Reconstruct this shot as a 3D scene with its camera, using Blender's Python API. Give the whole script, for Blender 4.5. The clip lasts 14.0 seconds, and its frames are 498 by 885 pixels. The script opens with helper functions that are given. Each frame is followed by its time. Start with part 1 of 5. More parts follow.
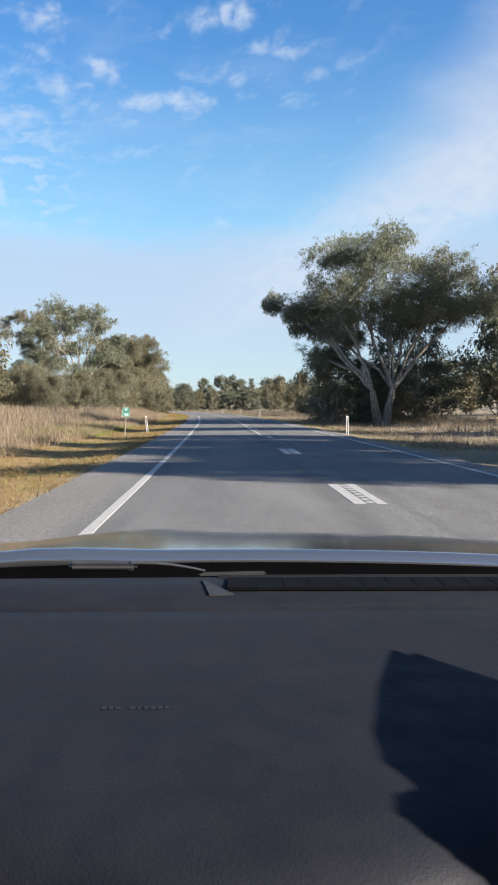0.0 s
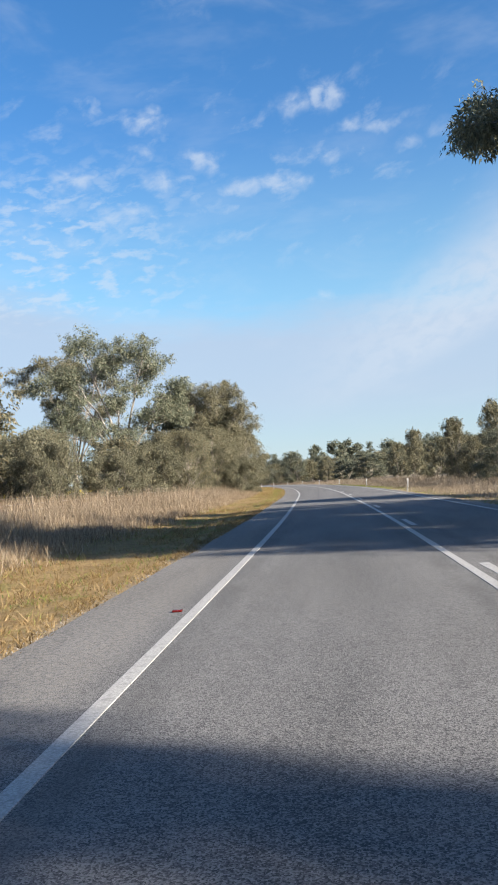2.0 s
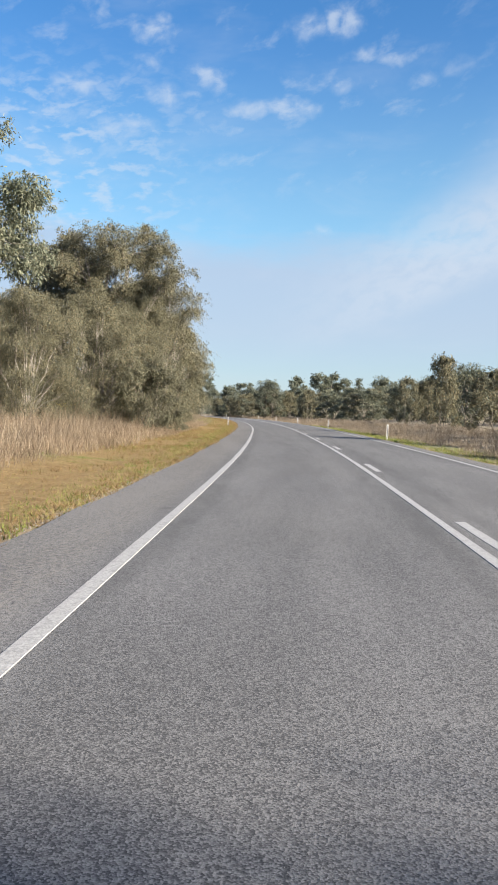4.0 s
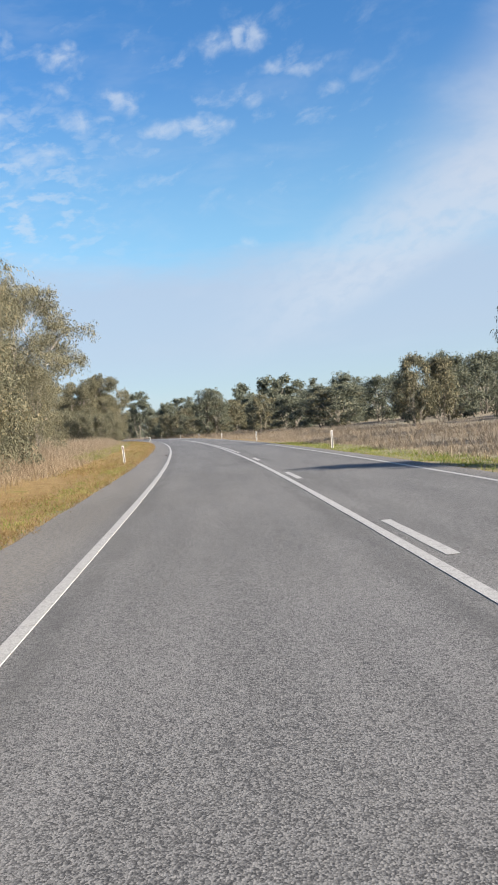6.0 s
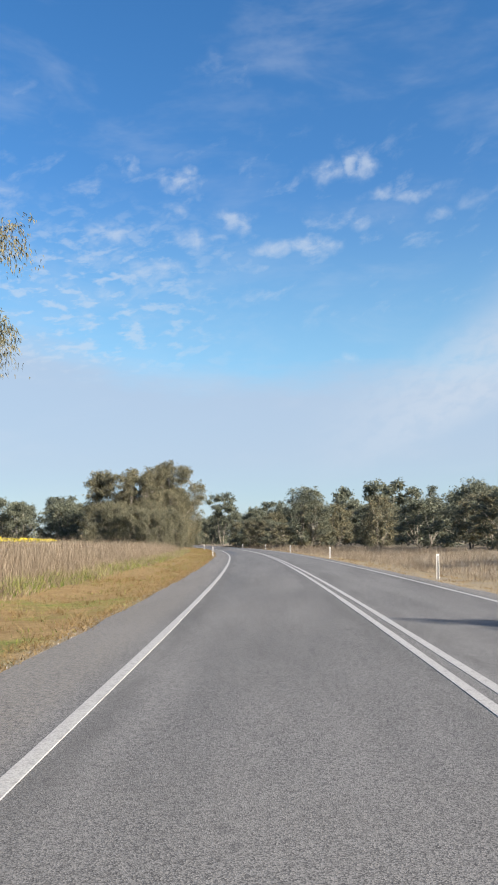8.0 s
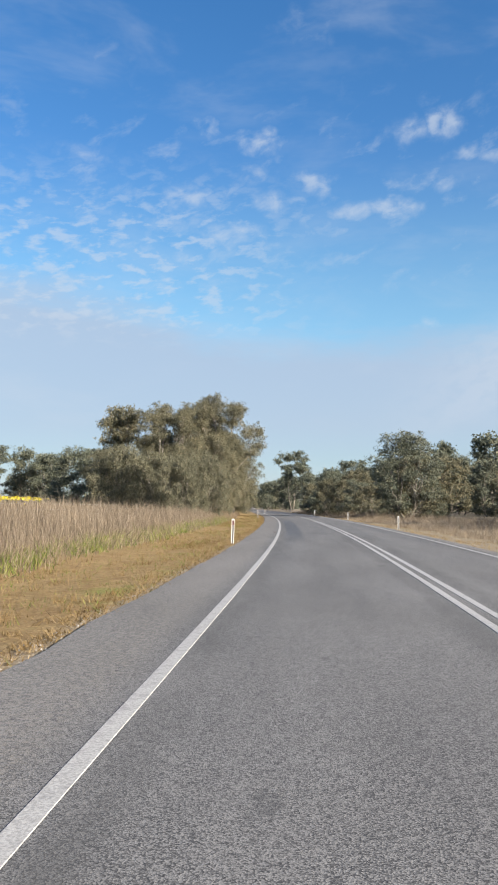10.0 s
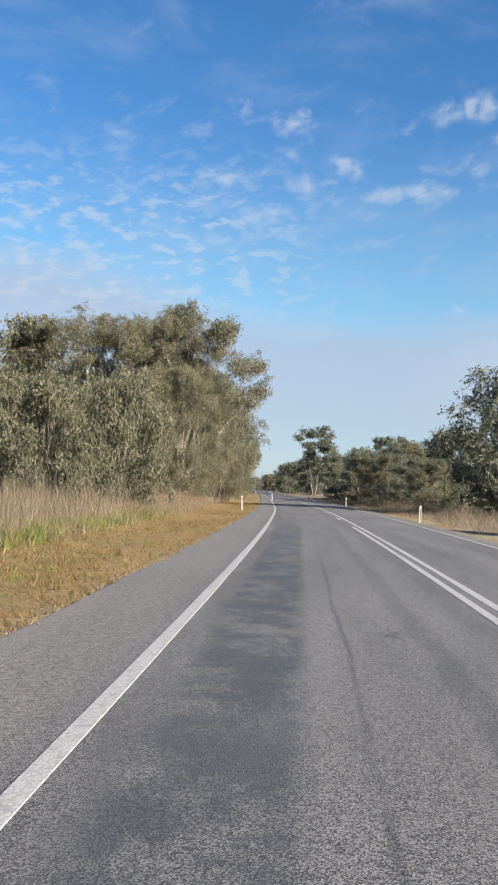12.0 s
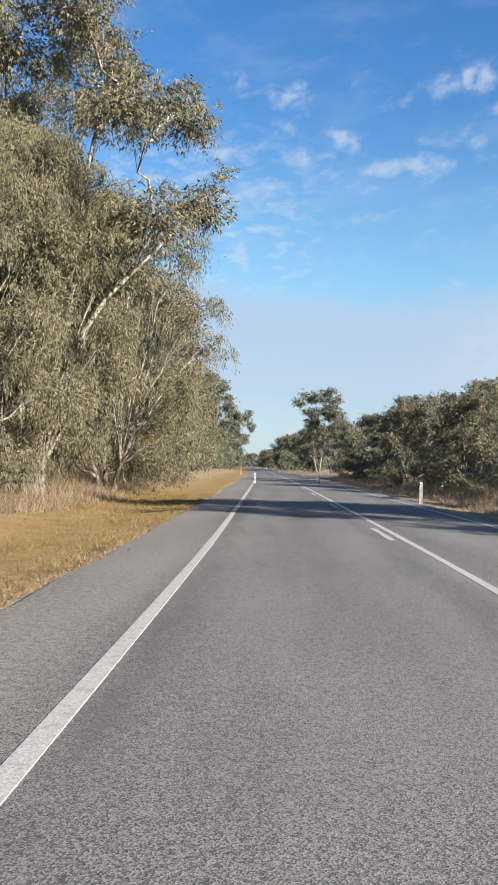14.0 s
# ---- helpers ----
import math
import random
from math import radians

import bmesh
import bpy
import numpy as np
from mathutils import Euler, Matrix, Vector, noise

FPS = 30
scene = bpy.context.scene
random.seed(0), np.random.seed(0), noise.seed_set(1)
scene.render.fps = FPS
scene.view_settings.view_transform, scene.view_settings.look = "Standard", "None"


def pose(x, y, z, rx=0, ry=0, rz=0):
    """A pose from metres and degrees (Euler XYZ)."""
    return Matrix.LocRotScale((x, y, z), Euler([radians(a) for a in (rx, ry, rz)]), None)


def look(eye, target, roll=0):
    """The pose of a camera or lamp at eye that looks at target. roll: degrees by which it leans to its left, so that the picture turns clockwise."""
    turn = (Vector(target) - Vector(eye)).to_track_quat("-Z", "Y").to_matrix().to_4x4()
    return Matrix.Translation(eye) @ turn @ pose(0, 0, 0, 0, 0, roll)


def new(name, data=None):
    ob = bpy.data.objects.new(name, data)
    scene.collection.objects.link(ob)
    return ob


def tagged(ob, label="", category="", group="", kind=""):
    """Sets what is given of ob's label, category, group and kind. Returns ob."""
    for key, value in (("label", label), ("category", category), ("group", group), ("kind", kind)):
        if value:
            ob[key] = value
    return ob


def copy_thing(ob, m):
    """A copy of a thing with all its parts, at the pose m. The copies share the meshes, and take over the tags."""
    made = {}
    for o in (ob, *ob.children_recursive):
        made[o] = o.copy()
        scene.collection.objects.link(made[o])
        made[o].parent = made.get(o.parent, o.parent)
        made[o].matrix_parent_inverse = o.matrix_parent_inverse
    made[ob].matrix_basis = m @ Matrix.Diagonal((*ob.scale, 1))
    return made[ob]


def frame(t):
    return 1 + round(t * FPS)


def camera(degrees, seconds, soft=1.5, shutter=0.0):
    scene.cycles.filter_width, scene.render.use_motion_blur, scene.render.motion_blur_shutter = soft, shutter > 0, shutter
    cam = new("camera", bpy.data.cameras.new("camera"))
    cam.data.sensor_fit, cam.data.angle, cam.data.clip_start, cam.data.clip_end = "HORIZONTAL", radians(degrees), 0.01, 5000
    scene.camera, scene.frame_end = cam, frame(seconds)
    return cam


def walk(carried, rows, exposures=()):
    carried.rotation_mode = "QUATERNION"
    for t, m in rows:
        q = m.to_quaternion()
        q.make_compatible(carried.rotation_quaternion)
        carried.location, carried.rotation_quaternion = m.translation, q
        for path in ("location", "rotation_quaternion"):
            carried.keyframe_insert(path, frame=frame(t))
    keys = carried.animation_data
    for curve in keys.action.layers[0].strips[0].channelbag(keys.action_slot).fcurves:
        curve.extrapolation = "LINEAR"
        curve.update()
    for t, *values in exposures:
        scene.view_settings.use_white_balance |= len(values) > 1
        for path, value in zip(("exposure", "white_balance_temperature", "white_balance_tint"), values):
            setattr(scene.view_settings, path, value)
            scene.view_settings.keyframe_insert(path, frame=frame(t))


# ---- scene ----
EXPOSURE = 1.9
SKY_STRENGTH, SKY_SAT, SKY_VAL = 0.058, 1.31, 1.0
HAZE, CLOUD = (2.45, 2.95, 3.78), (3.35, 3.72, 4.25)
STUDS = [(-0.20, 58.9), (-0.22, 195.7), (-0.22, 286.6)]
PI = math.pi
# t, x, y, z, yaw to the left, pitch up, roll
PATH = [
    (0.0, -0.00, -0.00, 1.319, 0.64, -2.44, -1.03),
    (0.5, -0.46, 12.45, 1.340, 3.42, 3.02, -1.81),
    (1.0, -1.12, 24.92, 1.340, 3.65, 2.96, -1.54),
    (1.5, -1.72, 37.35, 1.334, 4.27, 2.68, -2.12),
    (2.0, -2.21, 49.75, 1.337, 8.14, 2.71, -4.65),
    (2.5, -2.81, 62.11, 1.286, 4.21, -0.44, 3.47),
    (2.7, -3.11, 67.00, 1.284, 3.60, -1.66, 3.90),
    (3.75, -4.86, 92.43, 1.294, 6.20, -1.90, 1.20),
    (4.8, -6.88, 117.70, 1.315, 8.67, -2.31, -0.19),
    (5.0, -7.29, 122.51, 1.317, 7.92, -2.24, -1.74),
    (5.5, -8.42, 134.51, 1.345, 5.86, -1.40, -4.41),
    (6.0, -9.57, 146.50, 1.317, 3.35, -1.13, -5.21),
    (6.5, -10.80, 158.50, 1.291, 3.42, -2.02, -3.72),
    (7.0, -12.18, 170.48, 1.312, 5.42, -0.31, -1.12),
    (7.5, -13.69, 182.45, 1.337, 8.15, 7.14, -1.95),
    (8.0, -15.37, 194.40, 1.352, 9.15, 6.60, -1.30),
    (8.5, -17.17, 206.38, 1.372, 11.32, 6.18, -0.68),
    (9.0, -19.10, 218.38, 1.356, 11.98, 6.19, -0.30),
    (9.2, -19.92, 223.23, 1.357, 13.17, 5.05, -0.07),
    (10.25, -24.39, 248.84, 1.367, 14.40, 4.20, 0.00),
    (11.3, -29.16, 274.56, 1.371, 15.65, 3.30, 0.13),
    (11.5, -30.10, 279.45, 1.370, 15.04, 3.21, 1.14),
    (12.0, -32.68, 291.66, 1.340, 15.92, 3.14, 1.78),
    (12.5, -35.20, 303.91, 1.342, 16.49, 2.79, 0.69),
    (13.0, -38.03, 316.15, 1.337, 16.24, 1.87, 0.74),
    (13.5, -40.88, 328.39, 1.353, 16.00, 1.70, 0.74),
    (14.0, -43.79, 340.60, 1.330, 15.84, 1.58, 1.08),
]


def heading(yaw, pitch):
    a, b = radians(yaw), radians(pitch)
    return Vector((-math.sin(a) * math.cos(b), math.cos(a) * math.cos(b), math.sin(b)))


cam = camera(32.6, 14.0, soft=1.9)
walk(cam, [(t, look((x, y, z), Vector((x, y, z)) + heading(yaw, pitch), roll)) for t, x, y, z, yaw, pitch, roll in PATH],
     exposures=[(t, EXPOSURE + e) for t, e in ((0.0, 0.06), (2.0, -0.02), (5.0, -0.05), (6.5, -0.08), (8.0, -0.12), (9.0, -0.15), (12.0, -0.18), (13.0, -0.10), (14.0, -0.06))])

# ---------------------------------------------------------------- light
SUN_EL = radians(22)
SUN_TO = Vector((0.925 * math.cos(SUN_EL), -0.38 * math.cos(SUN_EL), math.sin(SUN_EL))).normalized()
sun_data = bpy.data.lights.new("sun", "SUN")
sun_data.energy, sun_data.angle, sun_data.color = 4.6, radians(0.6), (1.0, 0.91, 0.79)
sun = new("sun", sun_data)
sun.matrix_basis = look((0, 0, 60), Vector((0, 0, 60)) - SUN_TO)


class Nodes:
    """Short hand for building a node tree."""

    def __init__(self, tree):
        self.tree = tree

    def add(self, kind, **values):
        n = self.tree.nodes.new(kind)
        for k, v in values.items():
            if k in n.inputs:
                self.put(n.inputs[k], v)
        return n

    def put(self, socket, v):
        if isinstance(v, bpy.types.NodeSocket):
            self.tree.links.new(v, socket)
        else:
            socket.default_value = v

    def math(self, op, a, b=0.0, c=0.0, clamp=False):
        n = self.tree.nodes.new("ShaderNodeMath")
        n.operation, n.use_clamp = op, clamp
        for s, v in zip(n.inputs, (a, b, c)):
            self.put(s, v)
        return n.outputs[0]

    def step(self, v, a, b, lo=0.0, hi=1.0):
        n = self.tree.nodes.new("ShaderNodeMapRange")
        n.interpolation_type = "SMOOTHSTEP"
        for s, x in zip(n.inputs[:5], (v, a, b, lo, hi)):
            self.put(s, x)
        return n.outputs[0]

    def noise(self, vec, scale, detail=4.0, rough=0.55, distort=0.0):
        n = self.tree.nodes.new("ShaderNodeTexNoise")
        self.put(n.inputs["Vector"], vec)
        for k, v in (("Scale", scale), ("Detail", detail), ("Roughness", rough), ("Distortion", distort)):
            self.put(n.inputs[k], v)
        return n.outputs["Fac"]

    def xyz(self, x, y, z=0.0):
        n = self.tree.nodes.new("ShaderNodeCombineXYZ")
        for s, v in zip(n.inputs, (x, y, z)):
            self.put(s, v)
        return n.outputs[0]

    def split(self, vec):
        n = self.tree.nodes.new("ShaderNodeSeparateXYZ")
        self.put(n.inputs[0], vec)
        return n.outputs

    def mix(self, fac, a, b):
        n = self.tree.nodes.new("ShaderNodeMix")
        n.data_type = "RGBA"
        self.put(n.inputs[0], fac)
        self.put(n.inputs[6], a if isinstance(a, bpy.types.NodeSocket) else (*a, 1.0))
        self.put(n.inputs[7], b if isinstance(b, bpy.types.NodeSocket) else (*b, 1.0))
        return n.outputs[2]


world = bpy.data.worlds.new("sky")
world.use_nodes = True
scene.world = world
nt = Nodes(world.node_tree)
nt.tree.nodes.clear()
sky = nt.tree.nodes.new("ShaderNodeTexSky")
sky.sky_type, sky.sun_disc = "NISHITA", False
sky.sun_elevation, sky.sun_rotation = SUN_EL, math.atan2(SUN_TO.x, SUN_TO.y)
sky.altitude, sky.air_density, sky.dust_density, sky.ozone_density = 150, 1.0, 0.6, 2.2
way = nt.tree.nodes.new("ShaderNodeTexCoord").outputs["Generated"]
wx, wy, wz = nt.split(way)
DEG = 180 / PI
az = nt.math("MULTIPLY", nt.math("ARCTAN2", wx, wy), DEG)
el = nt.math("MULTIPLY", nt.math("ARCSINE", wz), DEG)
flat = nt.xyz(az, el)
warp = nt.tree.nodes.new("ShaderNodeTexNoise")
nt.put(warp.inputs["Vector"], flat)
warp.inputs["Scale"].default_value, warp.inputs["Detail"].default_value = 0.75, 6.0
shift = nt.tree.nodes.new("ShaderNodeVectorMath")
shift.operation = "MULTIPLY_ADD"
nt.put(shift.inputs[0], warp.outputs["Color"])
shift.inputs[1].default_value, shift.inputs[2].default_value = (3.4, 1.3, 0), (-1.7, -0.65, 0)
bent = nt.tree.nodes.new("ShaderNodeVectorMath")
nt.put(bent.inputs[0], flat)
nt.put(bent.inputs[1], shift.outputs[0])
bent = bent.outputs[0]
# small fair-weather puffs: bearing, height, half width, half height in degrees, density
PUFFS = [
    (-1.0, 24.3, 1.0, 0.8, 0.75), (-3.4, 24.1, 1.0, 0.7, 0.6), (-13.5, 23.6, 1.2, 0.7, 0.75), (-14.1, 21.6, 0.9, 0.6, 0.5),
    (-9.8, 21.2, 0.9, 0.8, 0.7), (-12.6, 19.9, 1.0, 0.9, 0.6), (-11.1, 20.2, 0.8, 0.4, 0.5), (-4.5, 19.4, 1.3, 0.6, 0.8),
    (-7.0, 19.4, 1.1, 0.6, 0.6), (-18.4, 20.2, 1.3, 0.8, 0.7), (-15.6, 17.9, 1.9, 0.8, 0.6), (-9.0, 18.3, 1.2, 0.6, 0.5),
    (-24.5, 19.0, 1.5, 0.8, 0.4), (-22.2, 17.1, 1.2, 0.5, 0.5), (-18.8, 16.3, 1.8, 0.5, 0.5), (-25.7, 22.4, 1.3, 0.8, 0.5),
    (-17.0, 24.6, 0.8, 0.7, 0.55), (-1.0, 20.9, 1.3, 0.5, 0.55), (1.6, 22.3, 1.8, 0.5, 0.6), (4.2, 20.8, 0.8, 0.5, 0.45),
    (3.6, 22.5, 1.8, 0.4, 0.4), (-9.8, 30.4, 1.8, 1.4, 0.35), (-24.3, 28.4, 2.2, 1.3, 0.3), (-16.6, 15.0, 1.4, 0.5, 0.4),
    (-20.6, 14.5, 1.6, 0.5, 0.4), (-8.7, 16.0, 0.7, 0.3, 0.4), (-2.4, 11.9, 0.8, 0.4, 0.4), (-12.4, 17.2, 1.6, 0.4, 0.4),
    (-20.0, 18.6, 1.5, 0.5, 0.45), (6.5, 21.6, 2.0, 0.6, 0.35),
]
cover = 0.0
for a, b, ra, rb, d in PUFFS:
    n = nt.tree.nodes.new("ShaderNodeVectorMath")
    n.operation = "MULTIPLY_ADD"
    nt.put(n.inputs[0], bent)
    n.inputs[1].default_value, n.inputs[2].default_value = (0.8 / ra, 1 / rb, 0), (-0.8 * a / ra, -b / rb, 0)
    m = nt.tree.nodes.new("ShaderNodeVectorMath")
    m.operation = "LENGTH"
    nt.put(m.inputs[0], n.outputs[0])
    cover = nt.math("MAXIMUM", cover, nt.step(m.outputs["Value"], 2.1, 0.0, 0.0, d))
wisp = nt.noise(nt.xyz(nt.math("MULTIPLY", az, 0.6), nt.math("ADD", el, nt.math("MULTIPLY", az, -0.15))), 1.1, 5.0, 0.55, 0.3)
cover = nt.step(nt.math("MULTIPLY", cover, nt.math("ADD", nt.math("MULTIPLY", nt.math("SUBTRACT", wisp, 0.5), 3.0), 1.0)), 0.12, 1.05)
# rippled sheet of thin cloud towards the north-west
ripple = nt.noise(nt.xyz(nt.math("MULTIPLY", az, 0.62), nt.math("ADD", nt.math("MULTIPLY", el, 1.35), nt.math("MULTIPLY", az, -0.10))), 1.0, 4.0, 0.55, 0.2)
sheet = nt.math("MULTIPLY", nt.step(az, -6.0, -19.0), nt.math("MULTIPLY", nt.step(el, 10.0, 13.0), nt.step(el, 24.0, 17.0)))
cover = nt.math("MAXIMUM", cover, nt.math("MULTIPLY", sheet, nt.step(ripple, 0.46, 0.66, 0.0, 0.85)))
# broad thin veil higher up and streaks
veil = nt.noise(nt.xyz(nt.math("MULTIPLY", az, 0.35), el), 0.22, 5.0, 0.6, 0.3)
cover = nt.math("MAXIMUM", cover, nt.step(veil, 0.46, 0.78, 0.0, 0.36))
# torn threads between the puffs
thread = nt.noise(nt.xyz(nt.math("MULTIPLY", az, 0.55), nt.math("ADD", el, nt.math("MULTIPLY", az, -0.25))), 0.62, 5.0, 0.6, 0.25)
band = nt.math("MULTIPLY", nt.math("MULTIPLY", nt.step(el, 12.0, 17.0), nt.step(el, 29.0, 22.0)), nt.step(az, 14.0, 2.0))
cover = nt.math("MAXIMUM", cover, nt.math("MULTIPLY", band, nt.step(thread, 0.52, 0.76, 0.0, 0.5)))
# haze bank over the horizon with an uneven upper edge
edge = nt.math("ADD", el, nt.math("MULTIPLY", nt.math("SUBTRACT", nt.noise(nt.xyz(nt.math("MULTIPLY", az, 0.3), el), 0.5, 5.0, 0.6), 0.5), 3.4))
edge = nt.math("SUBTRACT", edge, nt.step(az, -12.0, -30.0, 0.0, 3.5))
bank = nt.math("MULTIPLY", nt.step(edge, 13.6, 9.0), nt.step(el, 1.5, 5.5, 0.74, 0.86))
streak = nt.math("ADD", el, nt.math("MULTIPLY", az, -0.42))
streak = nt.math("MULTIPLY", nt.math("MULTIPLY", nt.step(streak, 4.3, 6.6), nt.step(streak, 13.0, 8.0)), nt.step(az, -8.0, 6.0, 0.0, 0.95))
streak = nt.math("MULTIPLY", streak, nt.step(wisp, 0.30, 0.60, 0.45, 1.0))
# bright sheet of thin cloud to the north-east
glare = nt.math("MULTIPLY", nt.math("MULTIPLY", nt.step(nt.math("ADD", az, nt.math("MULTIPLY", el, -1.0)), -11.0, -2.0), nt.step(el, 9.0, 14.0)), nt.math("MULTIPLY", nt.step(el, 34.0, 22.0), nt.step(veil, 0.25, 0.6, 0.55, 1.0)))
haze = nt.math("MAXIMUM", bank, nt.step(el, 25.0, 10.0, 0.0, 0.26))
cover = nt.math("MAXIMUM", cover, nt.math("MULTIPLY", streak, 1.0))
base = nt.tree.nodes.new("ShaderNodeHueSaturation")
nt.put(base.inputs["Color"], sky.outputs[0])
nt.put(base.inputs["Hue"], nt.step(el, 11.0, 24.0, 0.488, 0.5045))
base.inputs["Saturation"].default_value, base.inputs["Value"].default_value = SKY_SAT, SKY_VAL
col = nt.mix(haze, base.outputs[0], nt.mix(nt.step(el, 1.5, 6.0), (2.12, 2.98, 3.85), HAZE))
col = nt.mix(nt.math("MULTIPLY", cover, 0.58, clamp=True), col, CLOUD)
col = nt.mix(nt.math("MULTIPLY", glare, 0.62), col, (3.25, 3.45, 3.95))
bg = nt.add("ShaderNodeBackground", Color=col, Strength=SKY_STRENGTH)
out = nt.tree.nodes.new("ShaderNodeOutputWorld")
nt.tree.links.new(bg.outputs[0], out.inputs[0])


# ---------------------------------------------------------------- materials
def material(name, rough=0.8, spec=0.3):
    m = bpy.data.materials.new(name)
    m.use_nodes = True
    n = Nodes(m.node_tree)
    b = m.node_tree.nodes["Principled BSDF"]
    b.inputs["Roughness"].default_value = rough
    b.inputs["Specular IOR Level"].default_value = spec
    return m, n, b


def place_of(n):
    return n.tree.nodes.new("ShaderNodeTexCoord").outputs["Object"]


def bump(n, b, height, strength, distance):
    k = n.add("ShaderNodeBump", Height=height, Strength=strength, Distance=distance)
    n.put(b.inputs["Normal"], k.outputs[0])


def paint(name, colour, rough=0.5, spread=0.12, scale=6.0, metal=0.0, spec=0.4, relief=0.0):
    """A coat of one colour with faint dirt and fine relief."""
    m, n, b = material(name, rough, spec)
    p = place_of(n)
    dark = tuple(c * (1 - spread) for c in colour)
    f = n.noise(p, scale, 6.0, 0.65)
    n.put(b.inputs["Base Color"], n.mix(n.step(f, 0.3, 0.7), dark, colour))
    n.put(b.inputs["Roughness"], n.step(n.noise(p, scale * 4, 3.0), 0.2, 0.8, rough * 0.85, min(1.0, rough * 1.15)))
    b.inputs["Metallic"].default_value = metal
    if relief:
        bump(n, b, n.noise(p, scale * 60, 3.0), relief, 0.002)
    return m


def asphalt_material():
    m, n, b = material("chip_seal_asphalt", 0.85, 0.25)
    uv = n.tree.nodes.new("ShaderNodeUVMap").outputs[0]
    p = place_of(n)
    across, along, _ = n.split(uv)
    stones = n.tree.nodes.new("ShaderNodeTexVoronoi")
    n.put(stones.inputs["Vector"], p)
    stones.inputs["Scale"].default_value = 120.0
    chip = n.split(stones.outputs["Color"])[0]
    grit = n.noise(p, 45.0, 6.0, 0.8)
    broad = n.noise(n.xyz(n.math("MULTIPLY", across, 0.9), n.math("MULTIPLY", along, 0.12)), 1.0, 5.0, 0.6)
    patch = n.noise(p, 0.22, 4.0, 0.6)
    coarse = n.noise(p, 16.0, 4.0, 0.7)
    tone = n.math("ADD", n.math("MULTIPLY", chip, 0.34), n.math("ADD", n.math("MULTIPLY", grit, 0.24), n.math("ADD", n.math("MULTIPLY", coarse, 0.22), n.math("MULTIPLY", broad, 0.28))))
    col = n.mix(n.step(tone, 0.36, 0.72), (0.040, 0.040, 0.042), (0.195, 0.190, 0.185))
    # bitumen bled up in the wheel tracks, in broken stretches
    wob = n.math("ADD", across, n.math("MULTIPLY", n.math("SUBTRACT", n.noise(n.xyz(0.0, n.math("MULTIPLY", along, 0.3)), 1.0), 0.5), 0.25))
    tracks = 0.0
    for mid, half, force in ((0.78, 0.56, 1.0), (1.58, 0.03, 0.6), (2.35, 0.16, 0.5), (4.3, 0.35, 0.4), (5.8, 0.35, 0.4)):
        d = n.math("ABSOLUTE", n.math("SUBTRACT", wob, mid + 0.0))
        tracks = n.math("MAXIMUM", tracks, n.step(d, half, half * 0.55, 0.0, force))
    stretch = n.math("MAXIMUM", n.math("MULTIPLY", n.step(along, 268.0, 288.0), n.step(along, 338.0, 314.0)),
                     n.step(n.noise(n.xyz(n.math("MULTIPLY", across, 0.35), n.math("MULTIPLY", along, 0.035)), 1.0, 3.0, 0.6), 0.5, 0.7, 0.0, 0.35))
    spots = n.step(n.noise(n.xyz(n.math("MULTIPLY", across, 1.6), n.math("MULTIPLY", along, 1.3)), 1.0, 6.0, 0.72), 0.36, 0.58, 0.15, 1.0)
    bleed = n.math("MULTIPLY", n.math("MULTIPLY", tracks, stretch), spots)
    col = n.mix(n.math("MULTIPLY", bleed, 0.7), col, (0.038, 0.040, 0.044))
    col = n.mix(n.step(patch, 0.35, 0.75, 0.0, 0.30), col, (0.10, 0.096, 0.09))
    # rubber and dirt gathered beside the painted lines
    beside = 0.0
    for mid, half in ((0.22, 0.30), (3.05, 0.30), (3.85, 0.28), (6.35, 0.25)):
        beside = n.math("MAXIMUM", beside, n.step(n.math("ABSOLUTE", n.math("SUBTRACT", wob, mid)), half, 0.0))
    col = n.mix(n.math("MULTIPLY", beside, n.step(n.noise(n.xyz(n.math("MULTIPLY", across, 2.2), n.math("MULTIPLY", along, 0.5), 5.0), 1.0, 6.0, 0.7), 0.35, 0.65, 0.05, 0.55)), col, (0.062, 0.061, 0.060))
    # scattered oil and tar blots
    blot = n.step(n.noise(n.xyz(n.math("MULTIPLY", across, 1.3), n.math("MULTIPLY", along, 0.75), 3.0), 1.0, 5.0, 0.65), 0.66, 0.72, 0.0, 0.55)
    col = n.mix(blot, col, (0.042, 0.042, 0.044))
    # the shoulder outside the edge line is coarser and carries pale grit
    out = n.math("MAXIMUM", n.step(across, -0.05, -0.5), n.step(across, 6.65, 7.1))
    col = n.mix(n.math("MULTIPLY", out, n.step(n.math("ADD", n.math("MULTIPLY", grit, 0.5), n.math("MULTIPLY", coarse, 0.5)), 0.42, 0.66, 0.0, 0.7)), col, (0.24, 0.215, 0.18))
    n.put(b.inputs["Base Color"], col)
    n.put(b.inputs["Roughness"], n.math("SUBTRACT", 0.88, n.math("MULTIPLY", bleed, 0.28)))
    bump(n, b, n.math("ADD", stones.outputs["Distance"], n.math("MULTIPLY", grit, 0.5)), 0.45, 0.004)
    return m


